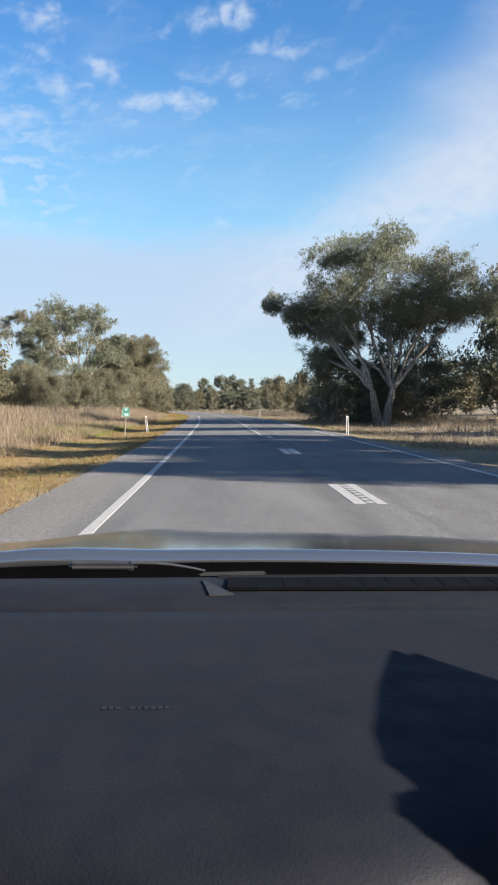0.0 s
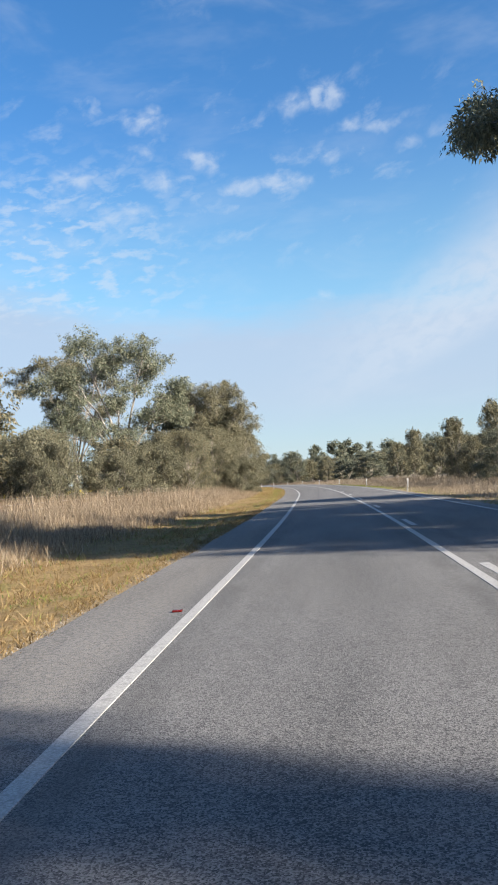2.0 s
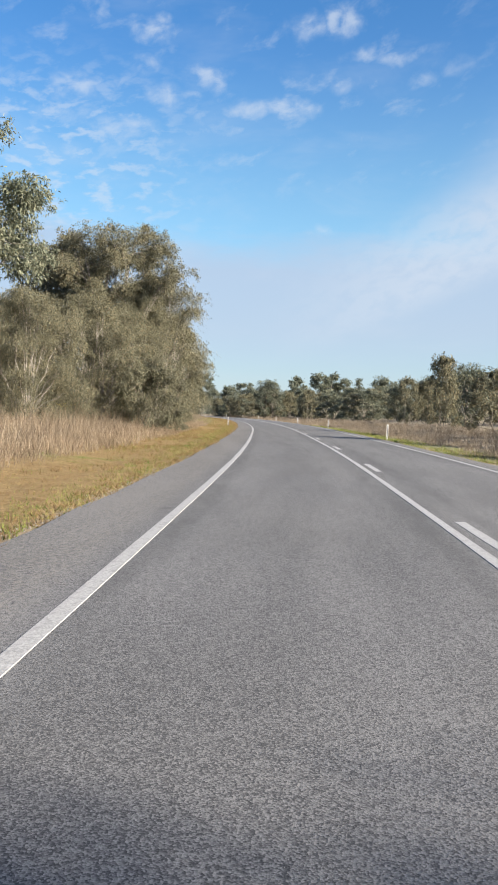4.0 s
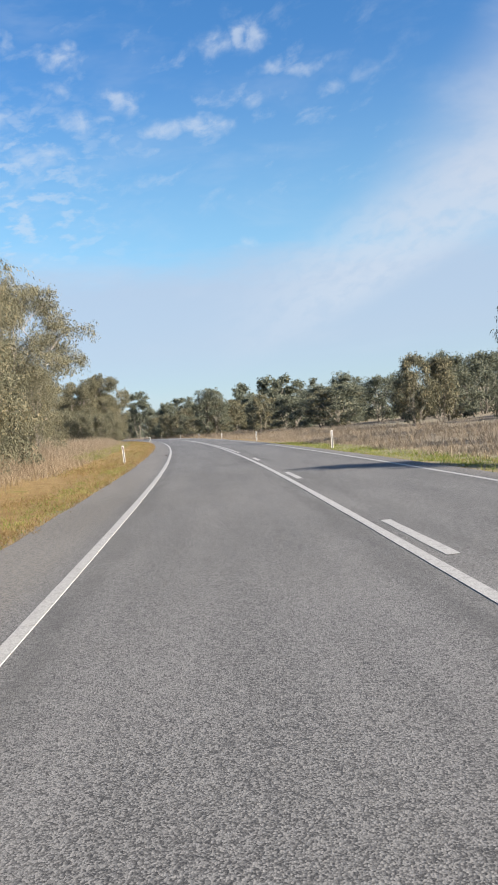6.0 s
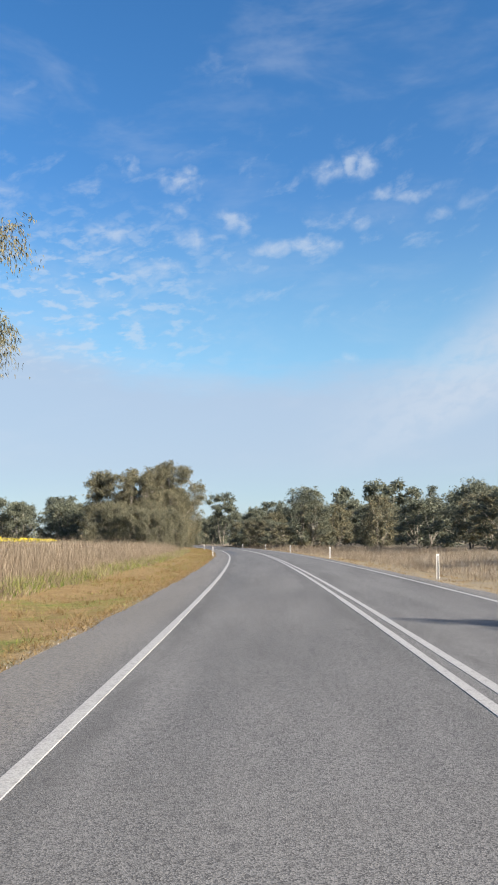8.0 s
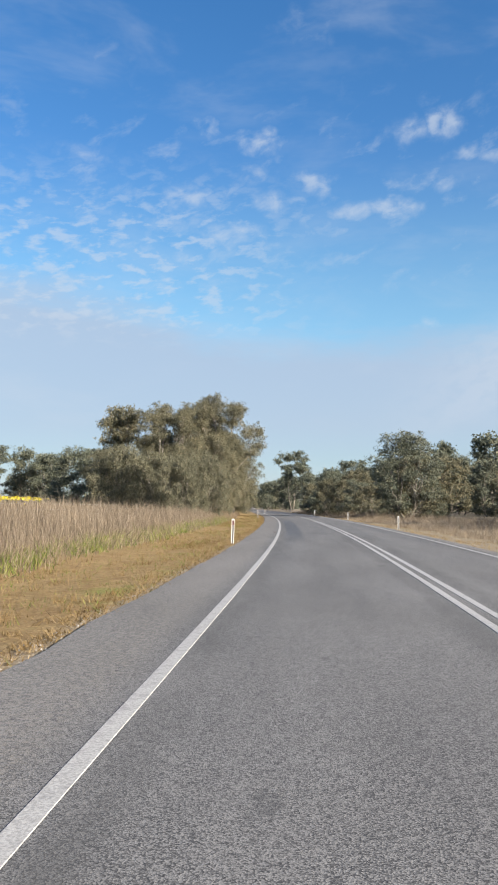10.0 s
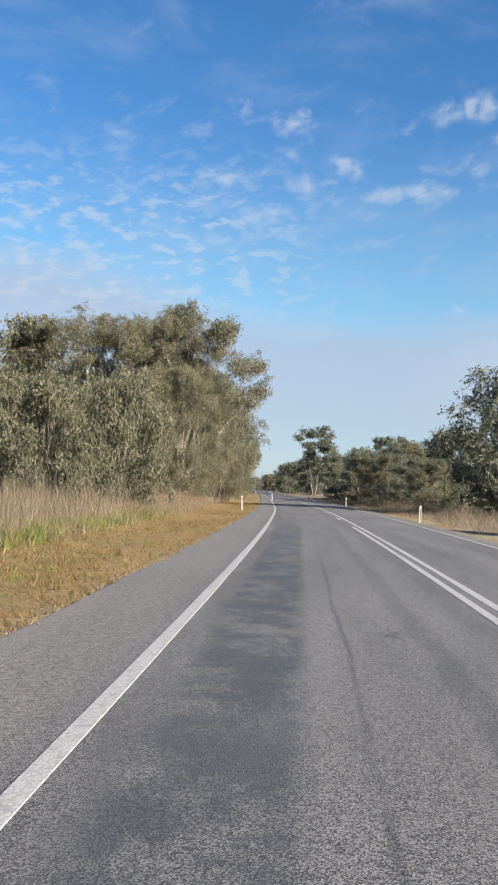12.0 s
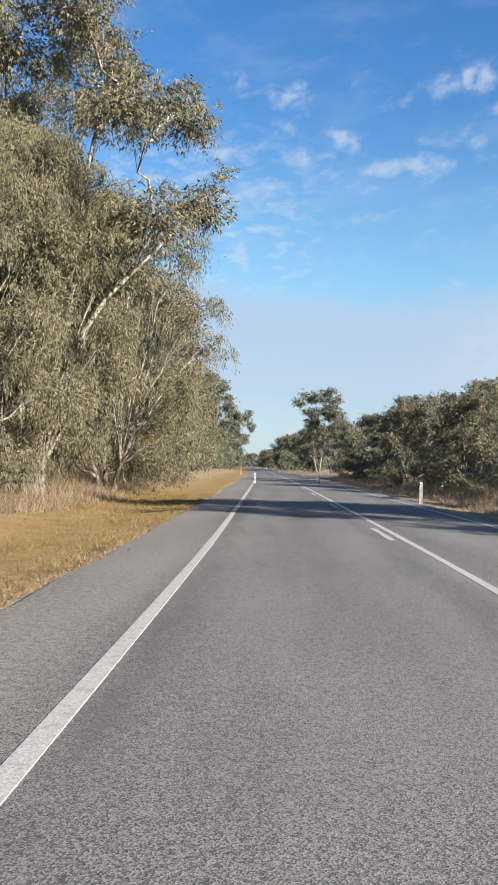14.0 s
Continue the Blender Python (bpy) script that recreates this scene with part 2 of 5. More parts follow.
def line_material():
    m, n, b = material("worn_white_road_paint", 0.65, 0.3)
    p = place_of(n)
    wear = n.noise(p, 9.0, 6.0, 0.75)
    fine = n.noise(p, 60.0, 3.0, 0.7)
    col = n.mix(n.step(fine, 0.3, 0.7), (0.23, 0.225, 0.215), (0.41, 0.40, 0.38))
    col = n.mix(n.step(wear, 0.48, 0.70, 0.0, 0.7), col, (0.17, 0.165, 0.16))
    n.put(b.inputs["Base Color"], col)
    bump(n, b, fine, 0.4, 0.004)
    return m


def ground_material():
    m, n, b = material("dry_grassland_soil", 0.95, 0.1)
    uv = n.tree.nodes.new("ShaderNodeUVMap").outputs[0]
    p = place_of(n)
    off, along, _ = n.split(uv)
    big = n.noise(p, 0.16, 4.0, 0.6)
    mid = n.noise(p, 1.1, 6.0, 0.7)
    fine = n.noise(p, 14.0, 5.0, 0.75)
    straw = n.mix(n.step(fine, 0.3, 0.7), (0.155, 0.103, 0.048), (0.37, 0.272, 0.132))
    green = n.mix(n.step(fine, 0.3, 0.7), (0.065, 0.090, 0.020), (0.21, 0.235, 0.06))
    soil = n.mix(n.step(fine, 0.3, 0.7), (0.11, 0.06, 0.026), (0.25, 0.145, 0.065))
    blot = n.noise(p, 7.0, 6.0, 0.8)
    col = n.mix(n.step(n.math("ADD", n.math("MULTIPLY", mid, 0.5), n.math("MULTIPLY", n.noise(p, 5.0, 6.0, 0.8), 0.5)), 0.42, 0.66, 0.0, 0.8), straw, soil)
    col = n.mix(n.step(blot, 0.50, 0.66, 0.0, 0.55), col, (0.085, 0.060, 0.026))
    tuft = n.noise(p, 1.5, 5.0, 0.65)
    col = n.mix(n.step(tuft, 0.46, 0.66, 0.0, 0.32), col, (0.135, 0.085, 0.036))
    col = n.mix(n.step(n.noise(p, 0.9, 5.0, 0.7), 0.57, 0.70, 0.0, 0.36), col, (0.16, 0.165, 0.05))
    lush = n.step(n.math("ADD", big, n.math("MULTIPLY", mid, 0.35)), 0.74, 0.88)
    col = n.mix(n.math("MULTIPLY", lush, 0.85), col, green)
    # green drain at the right of the road
    drain = n.math("MULTIPLY", n.step(off, 7.6, 8.6), n.step(off, 13.0, 10.5))
    drain = n.math("MULTIPLY", drain, n.math("MULTIPLY", n.step(along, 225.0, 195.0, 0.12, 1.0), n.step(along, 100.0, 135.0, 0.25, 1.0)))
    col = n.mix(n.math("MULTIPLY", drain, n.step(mid, 0.30, 0.5, 0.5, 0.95)), col, green)
    # under the uncut grass the soil is grey-brown litter
    rank = n.math("MAXIMUM", n.step(off, -4.8, -6.5), n.step(off, 11.0, 14.0))
    litter = n.mix(n.step(fine, 0.3, 0.7), (0.14, 0.105, 0.065), (0.34, 0.27, 0.18))
    col = n.mix(n.math("MULTIPLY", rank, 0.85), col, litter)
    # paddocks away from the road: grazed green, bare and straw patches
    field = n.noise(p, 0.018, 5.0, 0.6)
    away = n.math("MAXIMUM", n.step(off, -13.0, -34.0), n.step(off, 20.0, 40.0))
    col = n.mix(n.math("MULTIPLY", away, n.step(field, 0.46, 0.60, 0.0, 0.75)), col, n.mix(n.step(mid, 0.35, 0.65), (0.10, 0.115, 0.045), (0.20, 0.19, 0.085)))
    col = n.mix(n.math("MULTIPLY", away, n.step(n.noise(p, 0.05, 4.0), 0.55, 0.70, 0.0, 0.6)), col, (0.16, 0.115, 0.07))
    # loose gravel against the seal
    near = n.math("MAXIMUM", n.math("MULTIPLY", n.step(off, -2.0, -1.3), 1.0), n.math("MULTIPLY", n.step(off, 8.0, 7.0), n.step(off, -3.0, 5.0)))
    grit = n.mix(n.step(fine, 0.35, 0.65), (0.13, 0.11, 0.085), (0.30, 0.26, 0.20))
    col = n.mix(n.math("MULTIPLY", near, n.step(mid, 0.3, 0.55, 0.2, 0.8)), col, grit)
    n.put(b.inputs["Base Color"], col)
    bump(n, b, n.math("ADD", fine, n.math("MULTIPLY", mid, 1.5)), 0.8, 0.06)
    return m


def blade_material(name, tones, rough=0.7, thin_share=0.45):
    """Grass or leaves; every blade takes its own tone."""
    m, n, b = material(name, rough, 0.14)
    r = n.tree.nodes.new("ShaderNodeNewGeometry").outputs["Random Per Island"]
    ramp = n.tree.nodes.new("ShaderNodeValToRGB")
    n.put(ramp.inputs[0], r)
    e = ramp.color_ramp.elements
    e[0].position, e[0].color = 0.0, (*tones[0], 1)
    e[1].position, e[1].color = 1.0, (*tones[-1], 1)
    for i, t in enumerate(tones[1:-1]):
        k = e.new((i + 1) / (len(tones) - 1))
        k.color = (*t, 1)
    big = n.noise(place_of(n), 0.35, 3.0)
    col = n.mix(n.step(big, 0.35, 0.65, 0.0, 0.35), ramp.outputs[0], tones[0])
    n.put(b.inputs["Base Color"], col)
    thin = n.add("ShaderNodeBsdfTranslucent", Color=col)
    mixed = n.add("ShaderNodeMixShader", Fac=thin_share)
    n.tree.links.new(b.outputs[0], mixed.inputs[1])
    n.tree.links.new(thin.outputs[0], mixed.inputs[2])
    n.tree.links.new(mixed.outputs[0], n.tree.nodes["Material Output"].inputs[0])
    return m


def bark_material():
    m, n, b = material("gum_bark", 0.85, 0.2)
    p = place_of(n)
    x, y, z = n.split(p)
    strips = n.noise(n.xyz(n.math("MULTIPLY", x, 6.0), n.math("MULTIPLY", y, 6.0), n.math("MULTIPLY", z, 0.8)), 1.6, 5.0, 0.65)
    rough_base = n.step(z, 3.5, 0.5)
    pale = n.mix(n.step(strips, 0.3, 0.7), (0.11, 0.096, 0.08), (0.36, 0.33, 0.285))
    dark = n.mix(n.step(strips, 0.3, 0.7), (0.05, 0.042, 0.035), (0.15, 0.125, 0.10))
    n.put(b.inputs["Base Color"], n.mix(n.math("MULTIPLY", rough_base, 0.75), pale, dark))
    bump(n, b, strips, 0.7, 0.03)
    return m


ASPHALT, LINE, GROUND, BARK = asphalt_material(), line_material(), ground_material(), bark_material()
LEAF = blade_material("grey_green_gum_leaves", [(0.066, 0.071, 0.049), (0.129, 0.126, 0.083), (0.188, 0.173, 0.111), (0.258, 0.212, 0.125)], 0.6, 0.26)
LEAF_GREY = blade_material("olive_grey_gum_leaves", [(0.075, 0.088, 0.061), (0.138, 0.150, 0.104), (0.20, 0.210, 0.143), (0.285, 0.280, 0.19)], 0.5, 0.33)
LEAF_DARK = blade_material("dark_green_gum_leaves", [(0.058, 0.070, 0.053), (0.102, 0.115, 0.085), (0.150, 0.157, 0.112), (0.215, 0.206, 0.136)], 0.55, 0.25)
LEAF_BUSH = blade_material("olive_shrub_leaves", [(0.063, 0.067, 0.044), (0.115, 0.114, 0.076), (0.164, 0.157, 0.103), (0.23, 0.202, 0.131)], 0.55, 0.28)
RANK = blade_material("tall_dry_grass_blades", [(0.11, 0.078, 0.052), (0.225, 0.168, 0.112), (0.335, 0.262, 0.178), (0.475, 0.388, 0.275)])
HEATH = blade_material("brown_roadside_weeds", [(0.10, 0.077, 0.055), (0.205, 0.160, 0.113), (0.315, 0.253, 0.182), (0.45, 0.375, 0.275)])
TURF = blade_material("short_dry_turf", [(0.122, 0.078, 0.032), (0.222, 0.148, 0.063), (0.31, 0.216, 0.102), (0.40, 0.298, 0.16)])
GREENS = blade_material("green_roadside_grass", [(0.075, 0.11, 0.024), (0.14, 0.18, 0.040), (0.24, 0.26, 0.065), (0.36, 0.33, 0.11)])
CANOLA = blade_material("yellow_canola_flowers", [(0.20, 0.22, 0.03), (0.62, 0.50, 0.03), (0.78, 0.62, 0.03), (0.86, 0.70, 0.05)])
STONE = blade_material("pale_grey_grit", [(0.10, 0.09, 0.08), (0.20, 0.18, 0.16), (0.27, 0.25, 0.22), (0.34, 0.32, 0.29)], 0.8, 0.0)
WHITE = paint("white_plastic", (0.76, 0.75, 0.72), 0.5, 0.25, 9.0)
TAR = paint("weathered_tar", (0.080, 0.079, 0.078), 0.7, 0.35, 25.0, 0.0, 0.3, 0.3)
# guide post groove: its shade is put into this dark grey
WEB = paint("shade_toned_plastic", (0.16, 0.15, 0.14), 0.7, 0.4, 14.0)
RED = paint("red_reflector", (0.11, 0.012, 0.011), 0.25, 0.2, 30.0)
DULL = paint("grey_reflector", (0.30, 0.30, 0.30), 0.25, 0.2, 30.0)
SIGN_GREEN = paint("green_sign_sheet", (0.014, 0.185, 0.14), 0.45, 0.2, 8.0)
SIGN_WHITE = paint("white_sign_sheet", (0.80, 0.82, 0.80), 0.45, 0.1, 8.0)
STEEL = paint("galvanised_steel", (0.42, 0.42, 0.41), 0.5, 0.3, 14.0, 0.8)
TIMBER = paint("grey_weathered_timber", (0.27, 0.22, 0.17), 0.9, 0.45, 20.0, 0.0, 0.2, 0.5)
SILVER = paint("silver_car_paint", (0.24, 0.25, 0.27), 0.13, 0.05, 5.0, 0.85, 0.6)
# darkened further so the cowl carries the bonnet edge's shade in its colour
BLACK = paint("black_plastic", (0.0016, 0.0016, 0.002), 0.95, 0.3, 12.0, 0.0, 0.02, 0.1)
# charcoal with the sky's blue reflection mixed into the colour
DASH = paint("charcoal_soft_touch_plastic", (0.0072, 0.0078, 0.0120), 0.72, 0.25, 7.0, 0.0, 0.2, 0.22)
DASH_DARK = paint("dark_recess_plastic", (0.0028, 0.003, 0.0044), 0.8, 0.25, 9.0, 0.0, 0.06, 0.3)
# raised letters, a step lighter than the pad
BARS = paint("lighter_charcoal_plastic", (0.0115, 0.0115, 0.0145), 0.6, 0.2, 20.0)
TRIM = paint("grey_plastic_trim", (0.020, 0.0195, 0.019), 0.6, 0.2, 20.0)
WIPER = paint("worn_wiper_arm", (0.035, 0.035, 0.037), 0.4, 0.3, 30.0, 0.0, 0.7)
CHROME = paint("satin_chrome", (0.72, 0.72, 0.74), 0.22, 0.1, 20.0, 1.0)
GLASS = paint("dark_car_glass", (0.02, 0.024, 0.028), 0.08, 0.1, 4.0, 0.0, 0.6)
RUBBER = paint("black_rubber", (0.02, 0.02, 0.02), 0.8, 0.2, 20.0)
CAR_WHITE = paint("pale_grey_car_paint", (0.34, 0.34, 0.35), 0.25, 0.05, 5.0, 0.0, 0.5)


# ---------------------------------------------------------------- mesh helpers
def mesh_of(name, verts, faces, mat, smooth=False, uvs=None):
    me = bpy.data.meshes.new(name)
    me.from_pydata([tuple(v) for v in verts], [], [tuple(f) for f in faces])
    me.materials.append(mat)
    if smooth:
        me.polygons.foreach_set("use_smooth", [True] * len(me.polygons))
    if uvs is not None:
        layer = me.uv_layers.new(name="UVMap")
        idx = np.empty(len(me.loops), dtype=np.int32)
        me.loops.foreach_get("vertex_index", idx)
        layer.data.foreach_set("uv", np.asarray(uvs, dtype=np.float32)[idx].ravel())
    me.update()
    return me


def tri_mesh(name, verts, mat, corners=3):
    """One mesh of loose triangles or quads, all given corner by corner."""
    v = np.asarray(verts, dtype=np.float32).reshape(-1, 3)
    count = len(v) // corners
    me = bpy.data.meshes.new(name)
    me.vertices.add(len(v))
    me.vertices.foreach_set("co", v.ravel())
    me.loops.add(len(v))
    me.loops.foreach_set("vertex_index", np.arange(len(v), dtype=np.int32))
    me.polygons.add(count)
    me.polygons.foreach_set("loop_start", np.arange(count, dtype=np.int32) * corners)
    me.update(calc_edges=True)
    me.materials.append(mat)
    return me


def part(name, bm, mat, parent, label=""):
    """Links a bmesh or a mesh as one object under a thing or a part."""
    if isinstance(bm, bmesh.types.BMesh):
        me = bpy.data.meshes.new(name)
        bm.to_mesh(me)
        bm.free()
        me.materials.append(mat)
    else:
        me = bm
    ob = new(name, me)
    ob.parent = parent
    if label:
        tagged(ob, label)
    return ob


def box(size, at=(0, 0, 0), bevel=0.0, turn=None, segments=2):
    bm = bmesh.new()
    bmesh.ops.create_cube(bm, size=1.0)
    bmesh.ops.scale(bm, vec=size, verts=bm.verts)
    if bevel:
        bmesh.ops.bevel(bm, geom=list(bm.edges), offset=bevel, segments=segments, affect="EDGES")
    if turn is not None:
        bmesh.ops.transform(bm, matrix=turn.to_4x4(), verts=bm.verts)
    bmesh.ops.translate(bm, vec=at, verts=bm.verts)
    return bm


def rod(a, b, r0, r1=None, sides=10):
    a, b = Vector(a), Vector(b)
    bm = bmesh.new()
    bmesh.ops.create_cone(bm, cap_ends=True, segments=sides, radius1=r0, radius2=r0 if r1 is None else r1, depth=(b - a).length)
    q = (b - a).to_track_quat("Z", "Y").to_matrix().to_4x4()
    bmesh.ops.transform(bm, matrix=Matrix.Translation((a + b) / 2) @ q, verts=bm.verts)
    return bm


def sheet_of(rows, mat, name, thick=0.0, uvs=None, smooth=True):
    """A smooth skin through rows of points; thick adds a back to it."""
    h, w = len(rows), len(rows[0])
    verts = [p for r in rows for p in r]
    faces = [(j * w + i, j * w + i + 1, (j + 1) * w + i + 1, (j + 1) * w + i) for j in range(h - 1) for i in range(w - 1)]
    if thick:
        base = len(verts)
        verts = verts + [(x, y, z - thick) for x, y, z in verts]
        faces += [tuple(base + k for k in reversed(f)) for f in list(faces)]
        rim = [i for i in range(w)] + [j * w + w - 1 for j in range(1, h)] + [(h - 1) * w + i for i in range(w - 2, -1, -1)] + [j * w for j in range(h - 2, 0, -1)]
        faces += [(rim[k], base + rim[k], base + rim[(k + 1) % len(rim)], rim[(k + 1) % len(rim)]) for k in range(len(rim))]
    return mesh_of(name, verts, faces, mat, smooth, uvs)


# ---------------------------------------------------------------- plan of the road
# left edge line: its x every 25 m of y
LEFT = np.array([-0.62, -1.49, -2.54, -3.79, -5.16, -6.89, -8.86, -11.39, -14.28, -17.72, -21.58, -25.85, -30.51, -35.69,
                 -41.27, -47.26, -53.74, -60.34, -67.04, -73.82, -80.67, -87.61, -94.62, -101.7, -108.86, -116.09])
CENTRE, PAIR, RIGHT = 3.30, 3.56, 6.58
SEAL_L, SEAL_R = -1.35, 7.25
FALL = 0.02


def left_x(y):
    """x of the left edge line and its slope at y; straight beyond both ends."""
    u = (np.asarray(y, float) + 25) / 25
    i = np.clip(np.floor(u).astype(int), 1, len(LEFT) - 3)
    t = u - i
    a, b, c, d = LEFT[i - 1], LEFT[i], LEFT[i + 1], LEFT[i + 2]
    v = b + 0.5 * t * (c - a + t * (2 * a - 5 * b + 4 * c - d + t * (3 * (b - c) + d - a)))
    s = 0.5 * ((c - a) + 2 * t * (2 * a - 5 * b + 4 * c - d) + 3 * t * t * (3 * (b - c) + d - a)) / 25
    lo, hi = np.asarray(y) < 0, np.asarray(y) > 550
    v = np.where(lo, -1.49 - 0.038 * np.asarray(y), np.where(hi, -101.7 - 0.289 * (np.asarray(y) - 550), v))
    s = np.where(lo, -0.038, np.where(hi, -0.289, s))
    return v, s


def on_road(off, y):
    """World x and y of a point `off` metres to the right of the edge line, abreast of y."""
    x, s = left_x(y)
    k = 1 / np.sqrt(1 + s * s)
    return x + off * k, y - off * s * k


def ground_z(off):
    return np.interp(off, [-400, -60, -25, -12, -6, -5, -3.5, -1.5, -1.2, 6.9, 7.2, 9, 12, 20, 60, 400],
                     [2.4, 1.7, 1.15, 0.42, 0.06, -0.05, -0.12, -0.03, -0.10, -0.20, -0.13, -0.30, -0.45, -0.30, 0.0, 0.6])


def spot(off, y):
    """A place on the ground, given sideways from the edge line."""
    x, v = on_road(off, y)
    return float(x), float(v), float(ground_z(off))


def off_at(x, y):
    e, s = left_x(y)
    return float((x - e) / np.sqrt(1 + s * s))


# ---------------------------------------------------------------- ground and road
def ground():
    ys = np.concatenate([np.arange(-600, -60, 60.0), np.arange(-60, 480, 4.0), np.arange(480, 760, 20.0), np.linspace(760, 4200, 24)])
    offs = np.concatenate([-np.geomspace(3800, 16, 20), np.arange(-14, -1.5, 0.75), [-1.35, -1.1, 2.0, 6.6, 7.05, 7.3], np.arange(8, 20, 1.0), np.geomspace(22, 3800, 20)])
    verts, uvs = [], []
    for y in ys:
        x0, _ = left_x(y)
        for o in offs:
            z = float(ground_z(o))
            near = min(1.0, max(0.0, (abs(o - 3) - 4.6) / 3))
            z += near * (0.10 * noise.noise((o * 0.55, y * 0.45, 3.0)) + 0.10 * noise.noise((o * 0.1, y * 0.1, 7.0)))
            verts.append((float(x0) + o, y, z))
            uvs.append((o, y))
    w = len(offs)
    faces = [(j * w + i, j * w + i + 1, (j + 1) * w + i + 1, (j + 1) * w + i) for j in range(len(ys) - 1) for i in range(w - 1)]
    tagged(new("ground", mesh_of("ground", verts, faces, GROUND, True, uvs)), "flat dry grassland with patches of green and bare soil", "ground", kind="structure")


def road_z(off):
    return -FALL * max(0.0, off - CENTRE)


def road():
    ys = np.concatenate([np.arange(-200, -20, 10.0), np.arange(-20, 480, 2.0), np.arange(480, 1500, 12.0)])
    offs = [SEAL_L, -0.7, 0, 0.8, 1.6, 2.4, CENTRE, 4.4, 5.5, RIGHT, SEAL_R]
    verts, uvs = [], []
    for y in ys:
        rag = 0.10 * noise.noise((y * 0.35, 1.0, 0.0)) + 0.06 * noise.noise((y * 1.7, 4.0, 0.0))
        rag2 = 0.10 * noise.noise((y * 0.35, 9.0, 0.0)) + 0.06 * noise.noise((y * 1.7, 6.0, 0.0))
        for k, o in enumerate(offs):
            o2 = o + (rag if k == 0 else rag2 if k == len(offs) - 1 else 0)
            x, v = on_road(o2, y)
            verts.append((float(x), float(v), road_z(o)))
            uvs.append((o2, y))
    w, h = len(offs), len(ys)
    faces = [(j * w + i, j * w + i + 1, (j + 1) * w + i + 1, (j + 1) * w + i) for j in range(h - 1) for i in range(w - 1)]
    n0 = len(verts)
    for j in range(h):
        for i in (0, w - 1):
            x, y, z = verts[j * w + i]
            verts.append((x, y, z - 0.10))
            uvs.append(uvs[j * w + i])
    for j in range(h - 1):
        a, b = n0 + 2 * j, n0 + 2 * j + 2
        faces.append((j * w, (j + 1) * w, b, a))
        faces.append(((j + 1) * w + w - 1, j * w + w - 1, a + 1, b + 1))
    tagged(new("road", mesh_of("road", verts, faces, ASPHALT, False, uvs)), "worn grey chip-seal country road with dark wheel tracks", "road", kind="structure")


def stripe(name, off, width, y0, y1, label, step=2.0):
    """A painted line, slightly proud of the seal, with crumbling edges."""
    ys = np.linspace(y0, y1, max(2, round((y1 - y0) / (step if y1 - y0 > 8 else 0.5)) + 1))
    rows = []
    for y in ys:
        d = 0.012 * noise.noise((y * 2.3, off, 0.0))
        rows.append([(*[float(c) for c in on_road(o, y)], road_z(off) + z) for o, z in
                     ((off - width / 2 + d, -0.002), (off - width / 2 + 0.004 + d, 0.005), (off + width / 2 - 0.004 - d, 0.005), (off + width / 2 - d, -0.002))])
    return tagged(new(name, sheet_of(rows, LINE, name, smooth=False)), label, "road marking", kind="structure")


def markings():
    stripe("edge_line", 0.0, 0.135, -120, 1200, "long white painted edge line, slightly worn")
    stripe("edge_line", RIGHT, 0.115, -120, 1200, "long white painted edge line, slightly worn")
    stripe("centre_line", CENTRE, 0.125, 37.0, 324.0, "solid white centre line on grey asphalt")
    stripe("centre_line", PAIR, 0.125, 189.0, 700.0, "solid white centre line on grey asphalt")
    for k in range(-6, 15):
        y = 12.5 + 11.9 * k
        stripe("lane_dash", PAIR, 0.14, y - 1.45, y + 1.45, "short worn white dash beside the centre line", 0.5)
        if y < 30:
            stripe("lane_dash", CENTRE - 0.03, 0.17, y - 1.45, y + 1.45, "short worn white dash beside the centre line", 0.5)
            for i in range(8):
                stripe("ladder_bar", 0.5 * (CENTRE + PAIR) + 0.002, 0.11, y - 1.32 + 0.35 * i, y - 1.10 + 0.35 * i, "short worn white bar between two dashes", 0.2)
    for k in range(0, 26):
        y = 333.2 + 12.0 * k
        stripe("lane_dash", CENTRE, 0.13, y - 1.45, y + 1.45, "short worn white dash beside the centre line", 0.5)


def seam(label, line, width, seed):
    """A ragged streak of tar lying on the seal along a line of (sideways, along) places."""
    rows = []
    for i in range(len(line) - 1):
        (a, b), (c, d) = line[i], line[i + 1]
        for k in range(14):
            t = k / 14
            o, y = a + (c - a) * t, b + (d - b) * t
            n = math.hypot(c - a, d - b)
            w = width * (0.35 + 0.9 * abs(noise.noise((o * 3.1, y * 3.1, seed)))) * (0.25 + min(1.0, 6 * min((i + t) / (len(line) - 1), 1 - (i + t) / (len(line) - 1))))
            j = 0.5 * width * noise.noise((o * 5.0, y * 5.0, seed + 4.0))
            u, v = -(d - b) / n, (c - a) / n
            rows.append([(*[float(q) for q in on_road(o + u * (s * w + j), y + v * (s * w + j))], road_z(o) + z) for s, z in ((-0.5, 0.0005), (-0.3, 0.004), (0.3, 0.004), (0.5, 0.0005))])
    return tagged(new("tar_seam", sheet_of(rows, TAR, "tar_seam", smooth=False)), label, "road crack", kind="structure")


